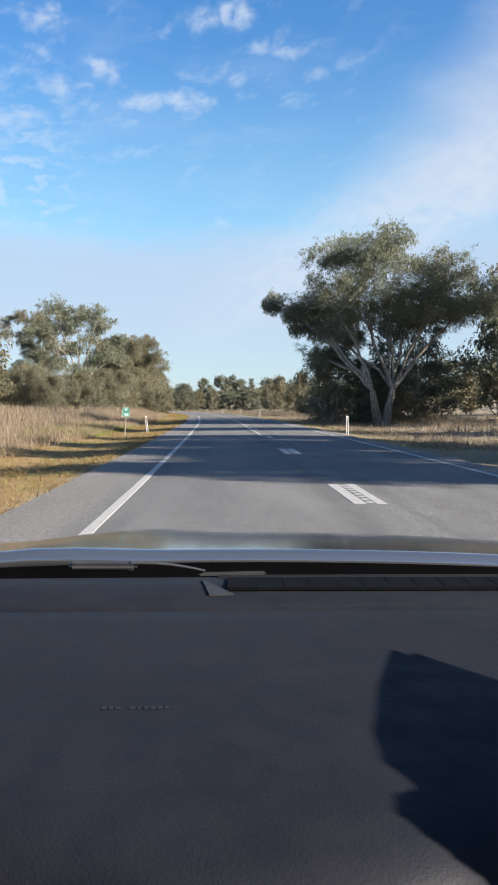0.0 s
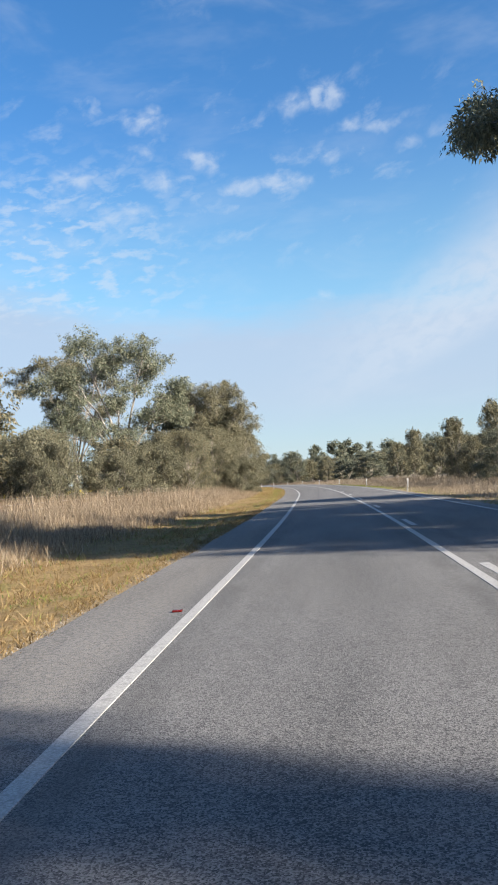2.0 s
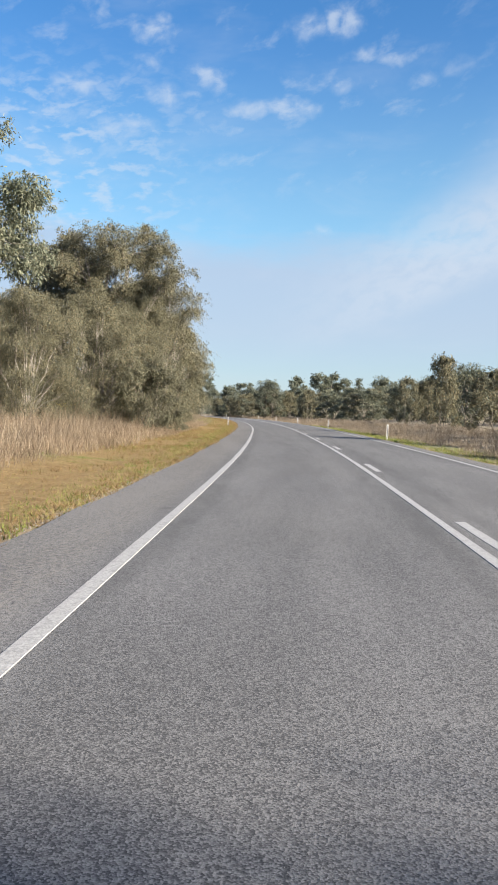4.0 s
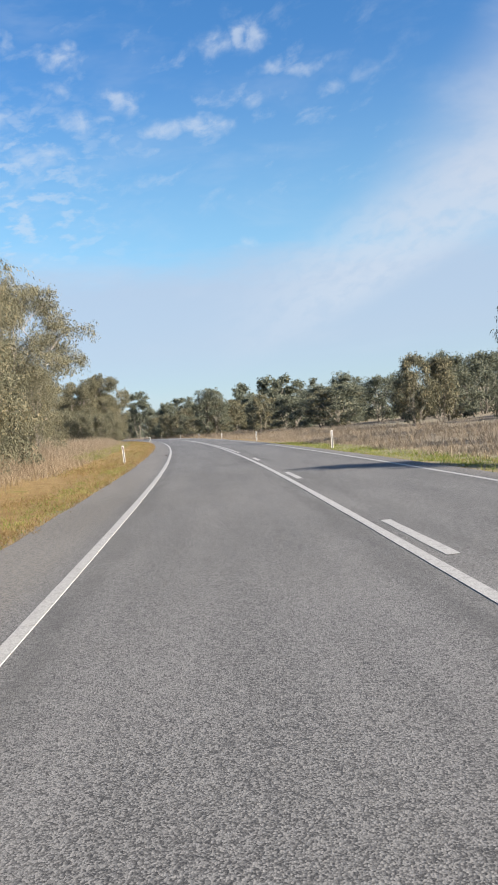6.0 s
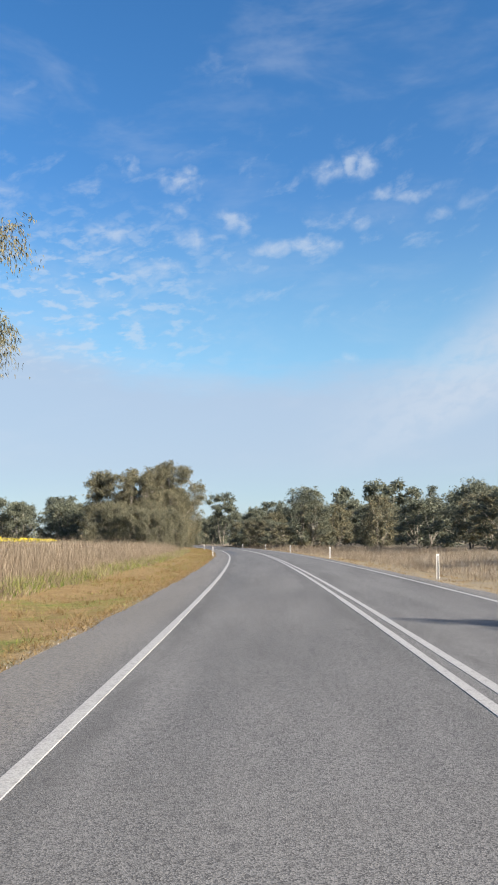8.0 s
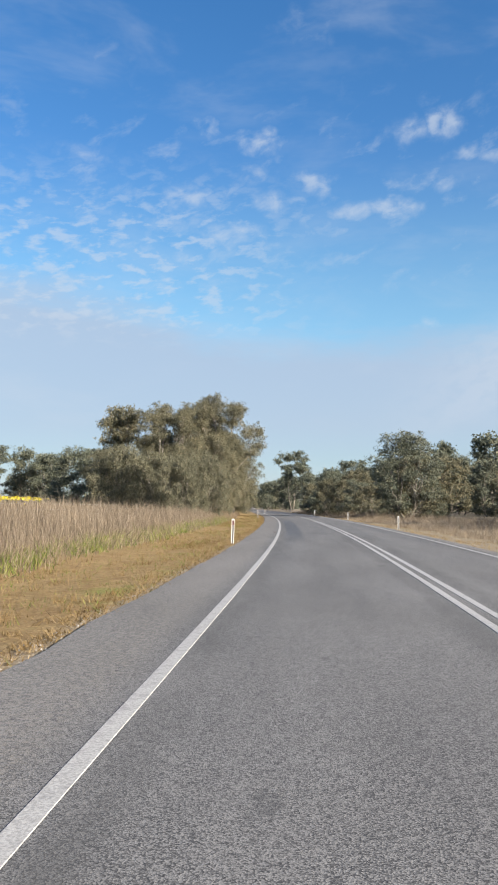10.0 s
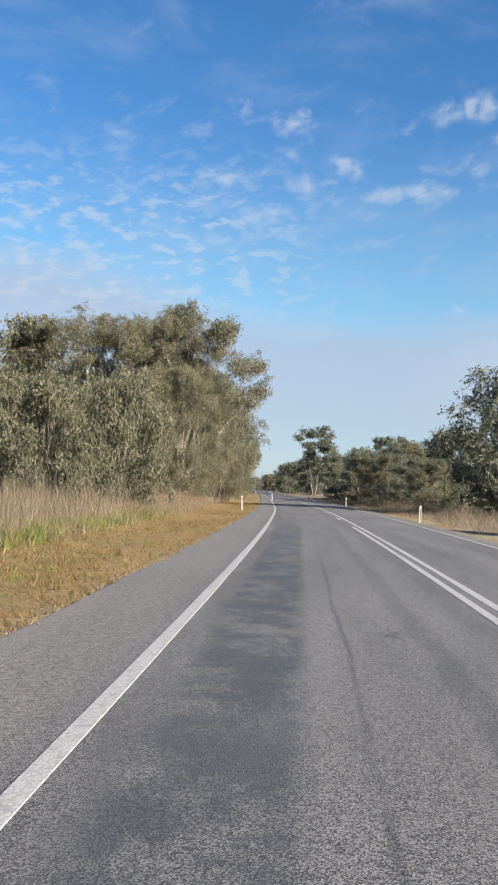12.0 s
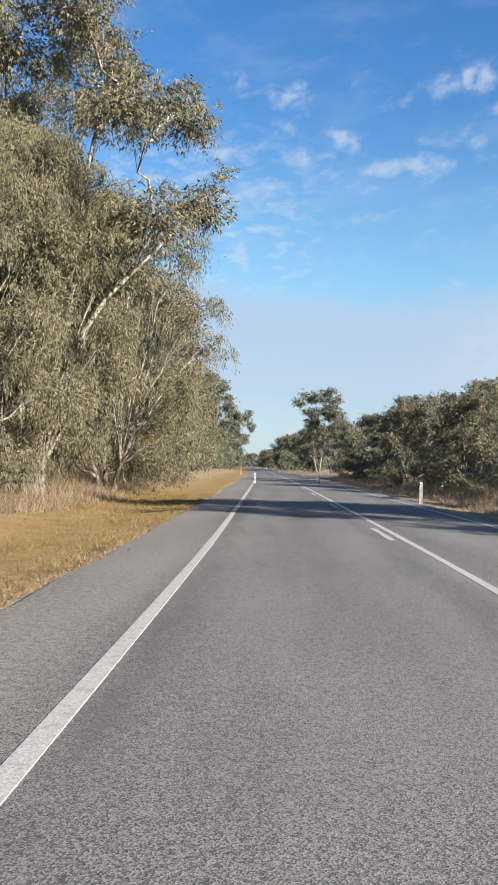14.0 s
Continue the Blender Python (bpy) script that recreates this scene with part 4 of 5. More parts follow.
# kind, variant, x, y, height, half width, turn
STAND = [
    # right of the road at the start
    ("spreading", 0, 9.4, 65, 15.7, 9.0, 0), ("mid_round", 0, 5.9, 70.0, 6.4, 2.8, 0), ("mid_round", 1, 8.6, 71.5, 5.6, 3.0, 90), ("mid_olive", 0, 11.2, 69.5, 3.0, 2.4, 30), ("mid_round", 0, 25, 86, 15, 6, 0), ("mid_olive", 0, 18, 84, 6, 4.4, 90),
    ("mid_olive", 1, 27, 96, 6.5, 4.5, 30), ("mid_round", 1, 35, 100, 10, 6, 140), ("mid_round", 0, 13.5, 92, 6.0, 4, 60), ("mid_olive", 1, 11.5, 80, 4.2, 3.4, 10),
    ("mid_round", 1, 13.5, 75, 10.6, 5.0, 200), ("mid_olive", 1, 6.8, 84, 3.6, 3.0, 40),
    # beside the view on the right: their shade lies over the road
    ("mid_round", 1, 22, 9.5, 12.5, 4.4, 30), ("mid_olive", 0, 23, 15.5, 14.0, 4.4, 0), ("mid_round", 0, 22, 21.5, 14.0, 4.4, 120), ("mid_olive", 1, 23.5, 27.0, 14.5, 3.6, 200),
    ("mid_round", 0, 24, 40.0, 17.5, 4.3, 120), ("mid_olive", 0, 24.5, 57.2, 17.0, 4.2, 60), ("mid_round", 1, 25, 64.0, 17.5, 4.4, 80), ("mid_round", 0, 25, 69.8, 18.5, 3.6, 120), ("mid_round", 1, 25, 76, 17.0, 3.6, 10),
    ("mid_olive", 1, 26, 86, 13.5, 3.4, 80),
    # second row behind these, also unseen, added to deepen the shade
    ("mid_round", 0, 30, 6.2, 15.5, 4.4, 90), ("mid_round", 1, 30, 12.5, 17, 4.2, 0), ("mid_round", 1, 30, 18.2, 17, 4.4, 40), ("mid_round", 0, 31, 24.0, 17.5, 3.6, 250),
    ("mid_round", 1, 31.5, 37.0, 20.5, 4.2, 10), ("mid_round", 0, 31, 54.6, 17.5, 4.2, 200), ("mid_round", 1, 31.5, 61.4, 18.5, 4.8, 160), ("mid_round", 0, 31.5, 67.7, 20, 4.6, 300),
    # scattered low gums on the right before the bend
    ("mid_olive", 0, 10.8, 141.5, 8.3, 2.6, 0), ("mid_olive", 1, 8.3, 163, 8.0, 2.6, 60), ("mid_round", 1, 9.4, 128, 4.8, 3.2, 30), ("mid_round", 0, 12.5, 133, 5.2, 3.4, 100),
    ("mid_olive", 0, 10.5, 152, 5.2, 3.2, 200), ("mid_round", 1, 13, 160, 6.0, 3.6, 0), ("mid_round", 0, 11.5, 174, 6.2, 3.6, 50), ("mid_olive", 1, 8.6, 184, 6.4, 3.2, 150),
    ("mid_round", 1, 16, 120, 5.5, 4.2, 10), ("mid_olive", 0, 20, 146, 6.5, 4.5, 80), ("mid_olive", 1, 14, 106, 3.8, 3.4, 60),
    # left stand in the first seconds
    ("crowned", 0, -29.2, 141, 18.6, 9.0, 20), ("tall", 1, -39, 152, 18, 7.5, 10), ("mid_olive", 1, -46, 134, 17, 7, 0), ("mid_round", 1, -54, 122, 14, 7, 50), ("mid_olive", 0, -41, 134, 7.0, 5, 130),
    ("shrub", 0, -24.0, 120, 4.4, 2.8, 0), ("shrub", 1, -28.0, 117, 5.6, 3.0, 200), ("shrub", 1, -32, 121, 6.6, 3.6, 60), ("shrub", 0, -23.5, 130, 5.4, 3.2, 150), ("mid_olive", 1, -38, 114, 5.4, 5.0, 10),
    ("mid_olive", 0, -28, 134, 6.4, 4.8, 220), ("mid_olive", 1, -46, 118, 6.5, 5.5, 100), ("shrub", 1, -27.5, 146, 6.5, 4.8, 0), ("mid_olive", 1, -36, 128, 6.2, 5.0, 70),
    ("bushy", 1, -21.6, 157, 8.4, 4.4, 0), ("tall", 0, -23.4, 161.5, 14.8, 5.4, 40), ("weeping", 0, -21.8, 151.5, 8.4, 4.2, 0), ("bushy", 0, -27, 150, 7.8, 4.8, 300), ("weeping", 1, -22.7, 142.5, 7.4, 3.3, 30), ("shrub", 0, -37.5, 119, 5.0, 3.2, 80), ("shrub", 1, -42, 124, 6.4, 3.8, 140), ("bushy", 1, -36.5, 134, 7.6, 4.6, 210), ("tall", 1, -25.5, 163, 14.2, 5.4, 40), ("bushy", 0, -25.4, 177, 13.4, 5.2, 120), ("weeping", 1, -20.6, 163, 11.6, 4.6, 70), ("weeping", 0, -22.0, 169.5, 9.6, 4.4, 200), ("weeping", 1, -22.4, 173.5, 8.6, 4.0, 20), ("shrub", 1, -25.4, 188.0, 5.4, 3.2, 20), ("bushy", 0, -48, 141, 14.0, 5.6, 70),
    ("mid_olive", 1, -29.5, 168, 14.5, 6.0, 10), ("shrub", 0, -17.8, 151, 4.6, 2.8, 20), ("bushy", 0, -27.5, 192, 9.5, 4.4, 200),
    ("drooping", 0, -32.7, 216, 14.6, 6.3, 20), ("bushy", 0, -35.4, 217, 9.6, 4.2, 30), ("bushy", 1, -29.8, 211, 7.0, 2.6, 70), ("bushy", 1, -35.5, 221, 10.5, 4.6, 120), ("mid_olive", 1, -40, 226, 9, 5, 0),
    # stand on the left of the bend
    ("tall", 1, -65.5, 357, 14.8, 6.4, 0), ("tall", 0, -59.0, 367, 17.8, 6.9, 290), ("tall", 1, -62.6, 362, 16.2, 6.4, 200), ("weeping", 0, -62.4, 357, 10.0, 4.8, 45), ("weeping", 1, -58.8, 361, 11.6, 4.2, 45), ("weeping", 0, -59.9, 375, 13.2, 5.0, 80), ("bushy", 0, -61.6, 381, 11.5, 4.6, 10), ("mid_olive", 1, -72, 358, 15.0, 6, 60),
    ("weeping", 1, -62.0, 369, 15.0, 5.8, 300), ("weeping", 0, -59.1, 366.5, 12.6, 4.2, 160), ("mid_olive", 0, -69, 370, 13, 6, 20), ("shrub", 0, -51.8, 325.5, 6.0, 2.7, 0), ("shrub", 1, -50.6, 330.5, 7.0, 2.9, 100), ("shrub", 1, -56.4, 331, 6.8, 3.6, 220), ("shrub", 0, -55.6, 338, 6.6, 3.4, 60), ("shrub", 0, -61.5, 334, 7.6, 4.2, 300),
    ("bushy", 1, -61.5, 347, 7.6, 4.4, 200), ("bushy", 0, -67, 345, 8.2, 4.6, 20), ("bushy", 1, -60.4, 353.5, 9.0, 4.0, 140), ("bushy", 1, -66, 390, 12.5, 5.2, 100), ("mid_olive", 1, -72.5, 402, 11.5, 5.2, 0), ("mid_olive", 0, -78, 418, 12, 5.4, 190),
    ("bushy", 1, -67.5, 380, 9.5, 4.6, 250),
    ("mid_tall", 0, -92, 484, 17, 6.5, 0), ("mid_round", 1, -92, 470, 12, 6, 70), ("mid_tall", 1, -84, 446, 14, 5.5, 30), ("mid_round", 0, -104, 520, 13, 6, 0),
    ("mid_tall", 0, -134, 640, 22, 7.5, 100), ("mid_round", 1, -118, 580, 14, 7, 10), ("mid_round", 0, -131, 610, 14, 7, 200), ("mid_round", 1, -150, 680, 15, 8, 0),
    # right of the road along the bend
    ("mid_olive", 0, 5.2, 201.0, 9.0, 2.4, 0), ("mid_round", 0, 9.0, 208, 8.0, 4.0, 90), ("mid_olive", 1, 3.4, 240, 8.0, 2.6, 80), ("mid_olive", 0, 6.6, 243, 7.6, 2.8, 10), ("mid_round", 1, 5, 298, 8.2, 4.6, 30), ("mid_round", 0, 10, 308, 8.8, 5.0, 70), ("mid_round", 1, 1.5, 330, 9.0, 4.6, 200), ("mid_round", 0, 8, 246, 8.0, 4.2, 30),
    ("mid_olive", 1, 22, 226, 6.4, 5.0, 0), ("mid_round", 0, 32, 214, 7.0, 5.5, 110), ("mid_olive", 0, 14, 232, 8, 4.5, 200), ("mid_olive", 1, 27, 240, 8, 6, 40),
    ("mid_round", 1, 17, 270, 9, 5, 90), ("mid_round", 0, 26, 300, 10, 6, 180), ("mid_olive", 1, 11, 300, 7, 4.5, 0),
    ("mid_round", 0, -31.2, 361, 11.8, 6.0, 10), ("mid_olive", 1, -30.4, 363, 9.5, 5.2, 60), ("mid_olive", 0, -26, 366, 9, 4.4, 100), ("mid_olive", 0, -17, 352, 7, 4, 50), ("mid_olive", 1, -16.8, 324.8, 8.4, 3.0, 80), ("mid_round", 1, -20, 372, 8.5, 4.5, 0),
    ("mid_round", 0, 5.2, 398, 14.6, 7.0, 0), ("mid_round", 1, -6, 385, 10, 5, 80), ("mid_tall", 0, -7, 436, 15.5, 6, 60), ("mid_olive", 1, -5, 376, 7.5, 5, 190),
    ("mid_round", 0, -36, 395, 10, 5, 60), ("mid_olive", 1, -44, 412, 9, 4.5, 0), ("mid_round", 1, -40, 432, 12, 5.5, 10), ("mid_olive", 0, -50, 448, 9.5, 5, 90),
    ("mid_olive", 1, -38, 402, 6, 4.2, 120), ("mid_olive", 0, -46, 426, 6.5, 4.4, 10), ("mid_olive", 1, -52, 456, 7, 4.6, 220), ("mid_round", 0, -58, 474, 9, 5, 0),
    ("mid_round", 0, -50, 470, 13, 6, 45), ("mid_tall", 1, -58, 512, 16.5, 6.2, 0), ("mid_olive", 1, -62, 492, 10, 5, 30), ("mid_round", 1, -68, 520, 13, 6, 60),
    ("mid_tall", 0, -91, 580, 24.0, 8.6, 20), ("mid_tall", 1, -86, 574, 18, 6, 130), ("mid_round", 0, -80, 556, 14, 6, 20), ("mid_round", 1, -98, 604, 15, 7, 0),
    ("mid_round", 0, -108, 640, 15, 8, 90), ("mid_round", 1, -126, 700, 16, 8, 50), ("mid_round", 0, -24, 400, 11, 6, 0), ("mid_olive", 0, -14, 408, 9, 5, 30),
    # beyond the yellow crop
    ("mid_round", 0, -133, 441, 15, 7, 30), ("mid_tall", 1, -117, 450, 15.5, 7, 0), ("mid_round", 1, -104, 430, 12, 6, 70), ("mid_round", 0, -150, 420, 13, 8, 0),
    ("mid_round", 1, -92, 420, 12, 6, 200), ("mid_olive", 1, -82, 400, 9, 5, 0), ("mid_round", 0, -86, 372, 10, 5, 120), ("mid_olive", 0, -165, 400, 12, 8, 0),
    ("mid_round", 0, -122, 462, 10, 7, 60), ("mid_tall", 0, -140, 432, 15, 7, 80), ("mid_round", 1, -124, 436, 13, 7, 0), ("mid_round", 0, -128, 446, 13.5, 7, 90), ("mid_round", 1, -106, 428, 12, 6.5, 60), ("mid_round", 1, -156, 436, 14, 7, 10), ("mid_round", 0, -172, 430, 14, 8, 200), ("mid_tall", 1, -186, 424, 15, 7, 0), ("mid_round", 1, -112, 446, 12, 6, 0), ("mid_round", 1, -200, 415, 13, 8, 60), ("mid_olive", 1, -110, 440, 8, 6, 10), ("mid_olive", 0, -142, 455, 9, 7, 10), ("mid_olive", 1, -98, 436, 8, 6, 100),
]


def forest():
    for kind, variant, x, y, high, wide, turn in STAND:
        plant(kind, variant, x, y, high, wide, turn)
    rng = np.random.default_rng(12)
    far = ("far_a", "far_b", "far_c")
    # the wood inside the bend
    for i in range(28):
        y = rng.uniform(430, 640)
        x = float(left_x(y)[0]) + 34 + rng.uniform(0, 150)
        plant(far[i % 3], i % 2, x, y, rng.uniform(11, 18), rng.uniform(5.5, 8.5), rng.uniform(0, 360))
    # tree lines that close the plain all round
    for i in range(26):
        y = 650 + 16 * i
        e = float(left_x(y)[0])
        plant(far[i % 3], i % 2, e - rng.uniform(8, 26), y, rng.uniform(11, 17), rng.uniform(5.5, 8), rng.uniform(0, 360))
        plant(far[(i + 1) % 3], i % 2, e + 7 + rng.uniform(7, 24), y + 6, rng.uniform(11, 17), rng.uniform(5.5, 8), rng.uniform(0, 360))
    for i in range(6):
        x, y, _ = spot(rng.uniform(60, 95), 110 + 18 * i)
        plant(far[i % 3], i % 2, x, y, rng.uniform(8, 13), rng.uniform(5, 7), rng.uniform(0, 360))
    # young growth close along both sides after the bend
    for i in range(13):
        x, y, _ = spot(rng.uniform(13, 18), 374 + 9 * i)
        plant(("mid_olive", "mid_round")[i % 2], i % 2, x, y, rng.uniform(4.2, 9.6), rng.uniform(2.6, 4.6), rng.uniform(0, 360))
        x, y, _ = spot(-rng.uniform(9.5, 13), 386 + 10 * i)
        plant(("mid_olive", "mid_round")[(i + 1) % 2], i % 2, x, y, rng.uniform(8.5, 12.0), rng.uniform(4.0, 5.2), rng.uniform(0, 360))
    # the belt behind the right verge and the wood where the road ends
    for i in range(8, 30):
        x, y, _ = spot(rng.uniform(26, 52), 205 + 8.5 * i)
        plant(("mid_round", "mid_olive", "mid_round")[i % 3], i % 2, x, y, rng.uniform(6.5, 10.0) * 0.9, rng.uniform(4.6, 6.2), rng.uniform(0, 360))
    for i in range(7):
        plant(far[i % 3], i % 2, float(left_x(1120)[0]) - 18 + 8 * i, 1120 + 5 * (i % 3), rng.uniform(11, 15), 8, rng.uniform(0, 360))
    for i in range(7):
        plant(far[i % 3], i % 2, -70 - rng.uniform(0, 60) - i * 2, -40 + 12 * i, rng.uniform(10, 16), rng.uniform(6, 8), rng.uniform(0, 360))


forest()


def far_woods():
    """Low woodland that closes the plain all round, too far off to tell its trees apart."""
    rng = np.random.default_rng(77)
    centres, radii = [], []
    for i in range(1500):
        a = radians(rng.uniform(-62, 48))
        d = rng.uniform(430, 900)
        x, y = -40 + d * math.sin(a), 200 + d * math.cos(a)
        off = off_at(x, y)
        if -16 < off < 24 and y < 1050:
            continue
        h = (6 + 7 * rng.random()) * (0.8 + 0.4 * noise.noise((x * 0.01, y * 0.01, 0.0)))
        for k in range(3):
            r = rng.uniform(2.5, 5.0)
            centres.append((x + rng.normal(0, 4), y + rng.normal(0, 4), float(ground_z(off)) + (h - r) * (0.2 + 0.4 * k) + 0.4 * r))
            radii.append(r)
    leaves = inner_leaves(rng, centres, radii, 70000, 1.5, 0.5)
    tagged(new("far_woods", tri_mesh("far_woods", leaves, LEAF_DARK)), "distant dark green woodland along the horizon", "woods", kind="stuff")


far_woods()


# ---------------------------------------------------------------- grass
def blades(rng, count, off_lo, off_hi, y_lo, y_hi, high, wide, lean, clump=0.0, skew=1.0, keep=None, least=-9.0):
    """Loose pointed blades standing on the ground between two lines beside the road."""
    off = off_lo + (off_hi - off_lo) * rng.random(count) ** skew
    y = rng.uniform(y_lo, y_hi, count)
    if clump:
        k = max(1, count // 14)
        co, cy = off[:k].copy(), y[:k].copy()
        i = rng.integers(0, k, count)
        off, y = co[i] + rng.normal(0, clump, count), cy[i] + rng.normal(0, clump, count)
    patch = np.array([noise.noise((a * 0.16, b * 0.16, 5.0)) for a, b in zip(off[::8], y[::8])]).repeat(8)[:count]
    if keep is not None:
        ok = patch * keep[1] > keep[0]
        off, y, patch = off[ok], y[ok], patch[ok]
    n = len(off)
    x, v = on_road(off, y)
    z = np.maximum(ground_z(off) - 0.03, least)
    p = np.stack([x, v, z], 1)
    tuft = 0.55 + 0.75 * rng.random(k)[i][ok if keep is not None else slice(None)] if clump else 1.0
    h = (high * rng.uniform(0.45, 1.15, n) * tuft * np.clip(1 + 0.9 * patch, 0.45, 1.6))[:, None]
    if high > 0.6:
        h *= np.clip((np.abs(off - 2.6) - np.interp(y, [90, 120], [9.2, 7.4])) / 3.2, 0.3, 1.0)[:, None]
    a = rng.uniform(0, 2 * PI, n)
    s = np.stack([np.cos(a), np.sin(a), 0 * a], 1) * (wide * rng.uniform(0.6, 1.3, n))[:, None]
    tip = p + np.concatenate([rng.normal(0, lean, (n, 2)) * h, h], 1)
    return np.stack([p - s, p + s, tip], 1)


def flower_tops(rng, count, off_lo, off_hi, y_lo, y_hi):
    """The closed yellow top of a crop in flower, a little uneven, on thin stalks."""
    off, y = rng.uniform(off_lo, off_hi, count), rng.uniform(y_lo, y_hi, count)
    x, v = on_road(off, y)
    swell = np.array([noise.noise((a * 0.05, b * 0.05, 2.0)) for a, b in zip(off[::8], y[::8])]).repeat(8)[:count]
    p = np.stack([x, v, ground_z(off) + 1.05 + 0.10 * swell + rng.normal(0, 0.05, count)], 1)
    d = rng.normal(0, 1, (count, 3)) * np.array([1.0, 1.0, 0.35])
    return leaves_at(rng, p, d, 0.40, 0.16)


def grass():
    rng = np.random.default_rng(4)
    tall = np.concatenate([
        blades(rng, 80000, -12.5, -5.6, 8, 205, 0.88, 0.008, 0.36, 0.28, 0.55),
        blades(rng, 46000, -12.5, -5.4, 330, 410, 0.95, 0.009, 0.38, 0.28, 0.6),
        blades(rng, 40000, -40, -12, 60, 230, 0.85, 0.022, 0.32, 0.5, 0.5),
        blades(rng, 46000, -14, -5.8, 160, 345, 0.85, 0.009, 0.40, 0.30, 0.5),
        blades(rng, 34000, -7.0, -4.8, 8, 205, 0.40, 0.010, 0.40, 0.22),
        blades(rng, 44000, -6.8, -5.0, 205, 400, 0.40, 0.010, 0.42, 0.20),
    ])
    tagged(new("tall_grass", tri_mesh("tall_grass", tall, RANK)), "tall dry straw-coloured grass along the fence line", "grass", kind="stuff")
    weeds = np.concatenate([
        blades(rng, 80000, 10.6, 24, 20, 420, 0.70, 0.012, 0.50, 0.34, 1.3),
        blades(rng, 50000, -13, -6.4, 15, 195, 1.10, 0.009, 0.30, 0.30, 0.7),
        blades(rng, 36000, 8.4, 13, 30, 135, 0.66, 0.010, 0.42, 0.30),
        blades(rng, 30000, 9.6, 13, 20, 420, 0.38, 0.011, 0.40, 0.25),
        blades(rng, 80000, -14, -6.2, 200, 345, 1.05, 0.009, 0.24, 0.16, 0.5),
        blades(rng, 40000, -40, -13, 205, 345, 1.0, 0.020, 0.24, 0.30, 0.5),
        blades(rng, 50000, 9.5, 15, 350, 470, 0.95, 0.012, 0.40, 0.35),
    ])
    tagged(new("roadside_weeds", tri_mesh("roadside_weeds", weeds, HEATH)), "brown-grey dead weeds and low scrub beside the road", "weeds", kind="stuff")
    turf = np.concatenate([
        blades(rng, 150000, -5.8, -1.45, 8, 200, 0.065, 0.009, 0.9, 0.07),
        blades(rng, 150000, -5.8, -1.45, 200, 380, 0.065, 0.009, 0.9, 0.07),
        blades(rng, 40000, 7.3, 10.5, 8, 380, 0.08, 0.012, 0.7, 0.1),
        blades(rng, 46000, -1.85, -1.42, 8, 380, 0.075, 0.008, 0.9, 0.08, 1.0, (-0.12, 1.0), -0.035),
        blades(rng, 14000, -1.60, -1.25, 8, 380, 0.06, 0.007, 1.0, 0.07, 1.0, (0.08, 1.0), -0.02),
        blades(rng, 60000, -5.8, -1.9, 8, 380, 0.15, 0.009, 0.55, 0.06),
    ])
    tagged(new("mown_grass", tri_mesh("mown_grass", turf, TURF)), "short mown dry grass on the verge", "grass", kind="stuff")
    green = np.concatenate([
        blades(rng, 120000, -6.0, -1.6, 8, 380, 0.09, 0.009, 0.6, 0.13, 1.0, (0.16, 1.0)),
        blades(rng, 22000, -2.7, -1.5, 95, 185, 0.08, 0.008, 0.6, 0.10),
        blades(rng, 30000, 7.6, 10.4, 125, 212, 0.13, 0.010, 0.6, 0.14),
        blades(rng, 16000, 7.6, 10.4, 8, 125, 0.12, 0.010, 0.6, 0.14, 1.0, (0.10, 1.0)),
        blades(rng, 26000, -8.6, -4.6, 41, 62, 0.20, 0.010, 0.5, 0.16, 1.0, (-0.10, 1.0)),
        blades(rng, 40000, -6.6, -5.0, 200, 335, 0.30, 0.015, 0.6, 0.16, 1.0, (0.0, 1.0)),
    ])
    tagged(new("green_grass", tri_mesh("green_grass", green, GREENS)), "patches of short green grass on the verge", "grass", kind="stuff")
    crop = np.concatenate([flower_tops(rng, 45000, -120, -27, 235, 342), blades(rng, 12000, -120, -27, 235, 342, 0.9, 0.05, 0.10)])
    tagged(new("canola_crop", tri_mesh("canola_crop", crop, CANOLA)), "yellow flowering canola crop in a far field", "crop", kind="stuff")


grass()


def loose_gravel():
    """Grit and small stones swept to the ragged edge of the seal."""
    rng = np.random.default_rng(31)
    off = np.concatenate([-1.42 + rng.normal(0, 0.13, 26000), 7.15 + rng.normal(0, 0.15, 6000)])
    n = len(off)
    x, y = on_road(off, rng.uniform(8, 385, n))
    z = np.maximum(ground_z(off), -0.02)
    r = 0.004 + 0.011 * rng.random(n) ** 3
    turn = rng.uniform(0, 2 * PI, n)
    c = np.stack([x, y, z + 0.3 * r], 1)
    foot = [c + np.stack([np.cos(turn + a) * r, np.sin(turn + a) * r, -0.6 * r], 1) for a in (0.0, 2.2, 4.1)]
    top = c + np.stack([rng.normal(0, 0.3, n) * r, rng.normal(0, 0.3, n) * r, rng.uniform(0.5, 1.0, n) * r], 1)
    tris = np.concatenate([np.stack([foot[k], foot[(k + 1) % 3], top], 1) for k in range(3)])
    tagged(new("loose_gravel", tri_mesh("loose_gravel", tris, STONE)), "pale grey grit and small stones along the seal edge", "gravel", kind="stuff")


loose_gravel()


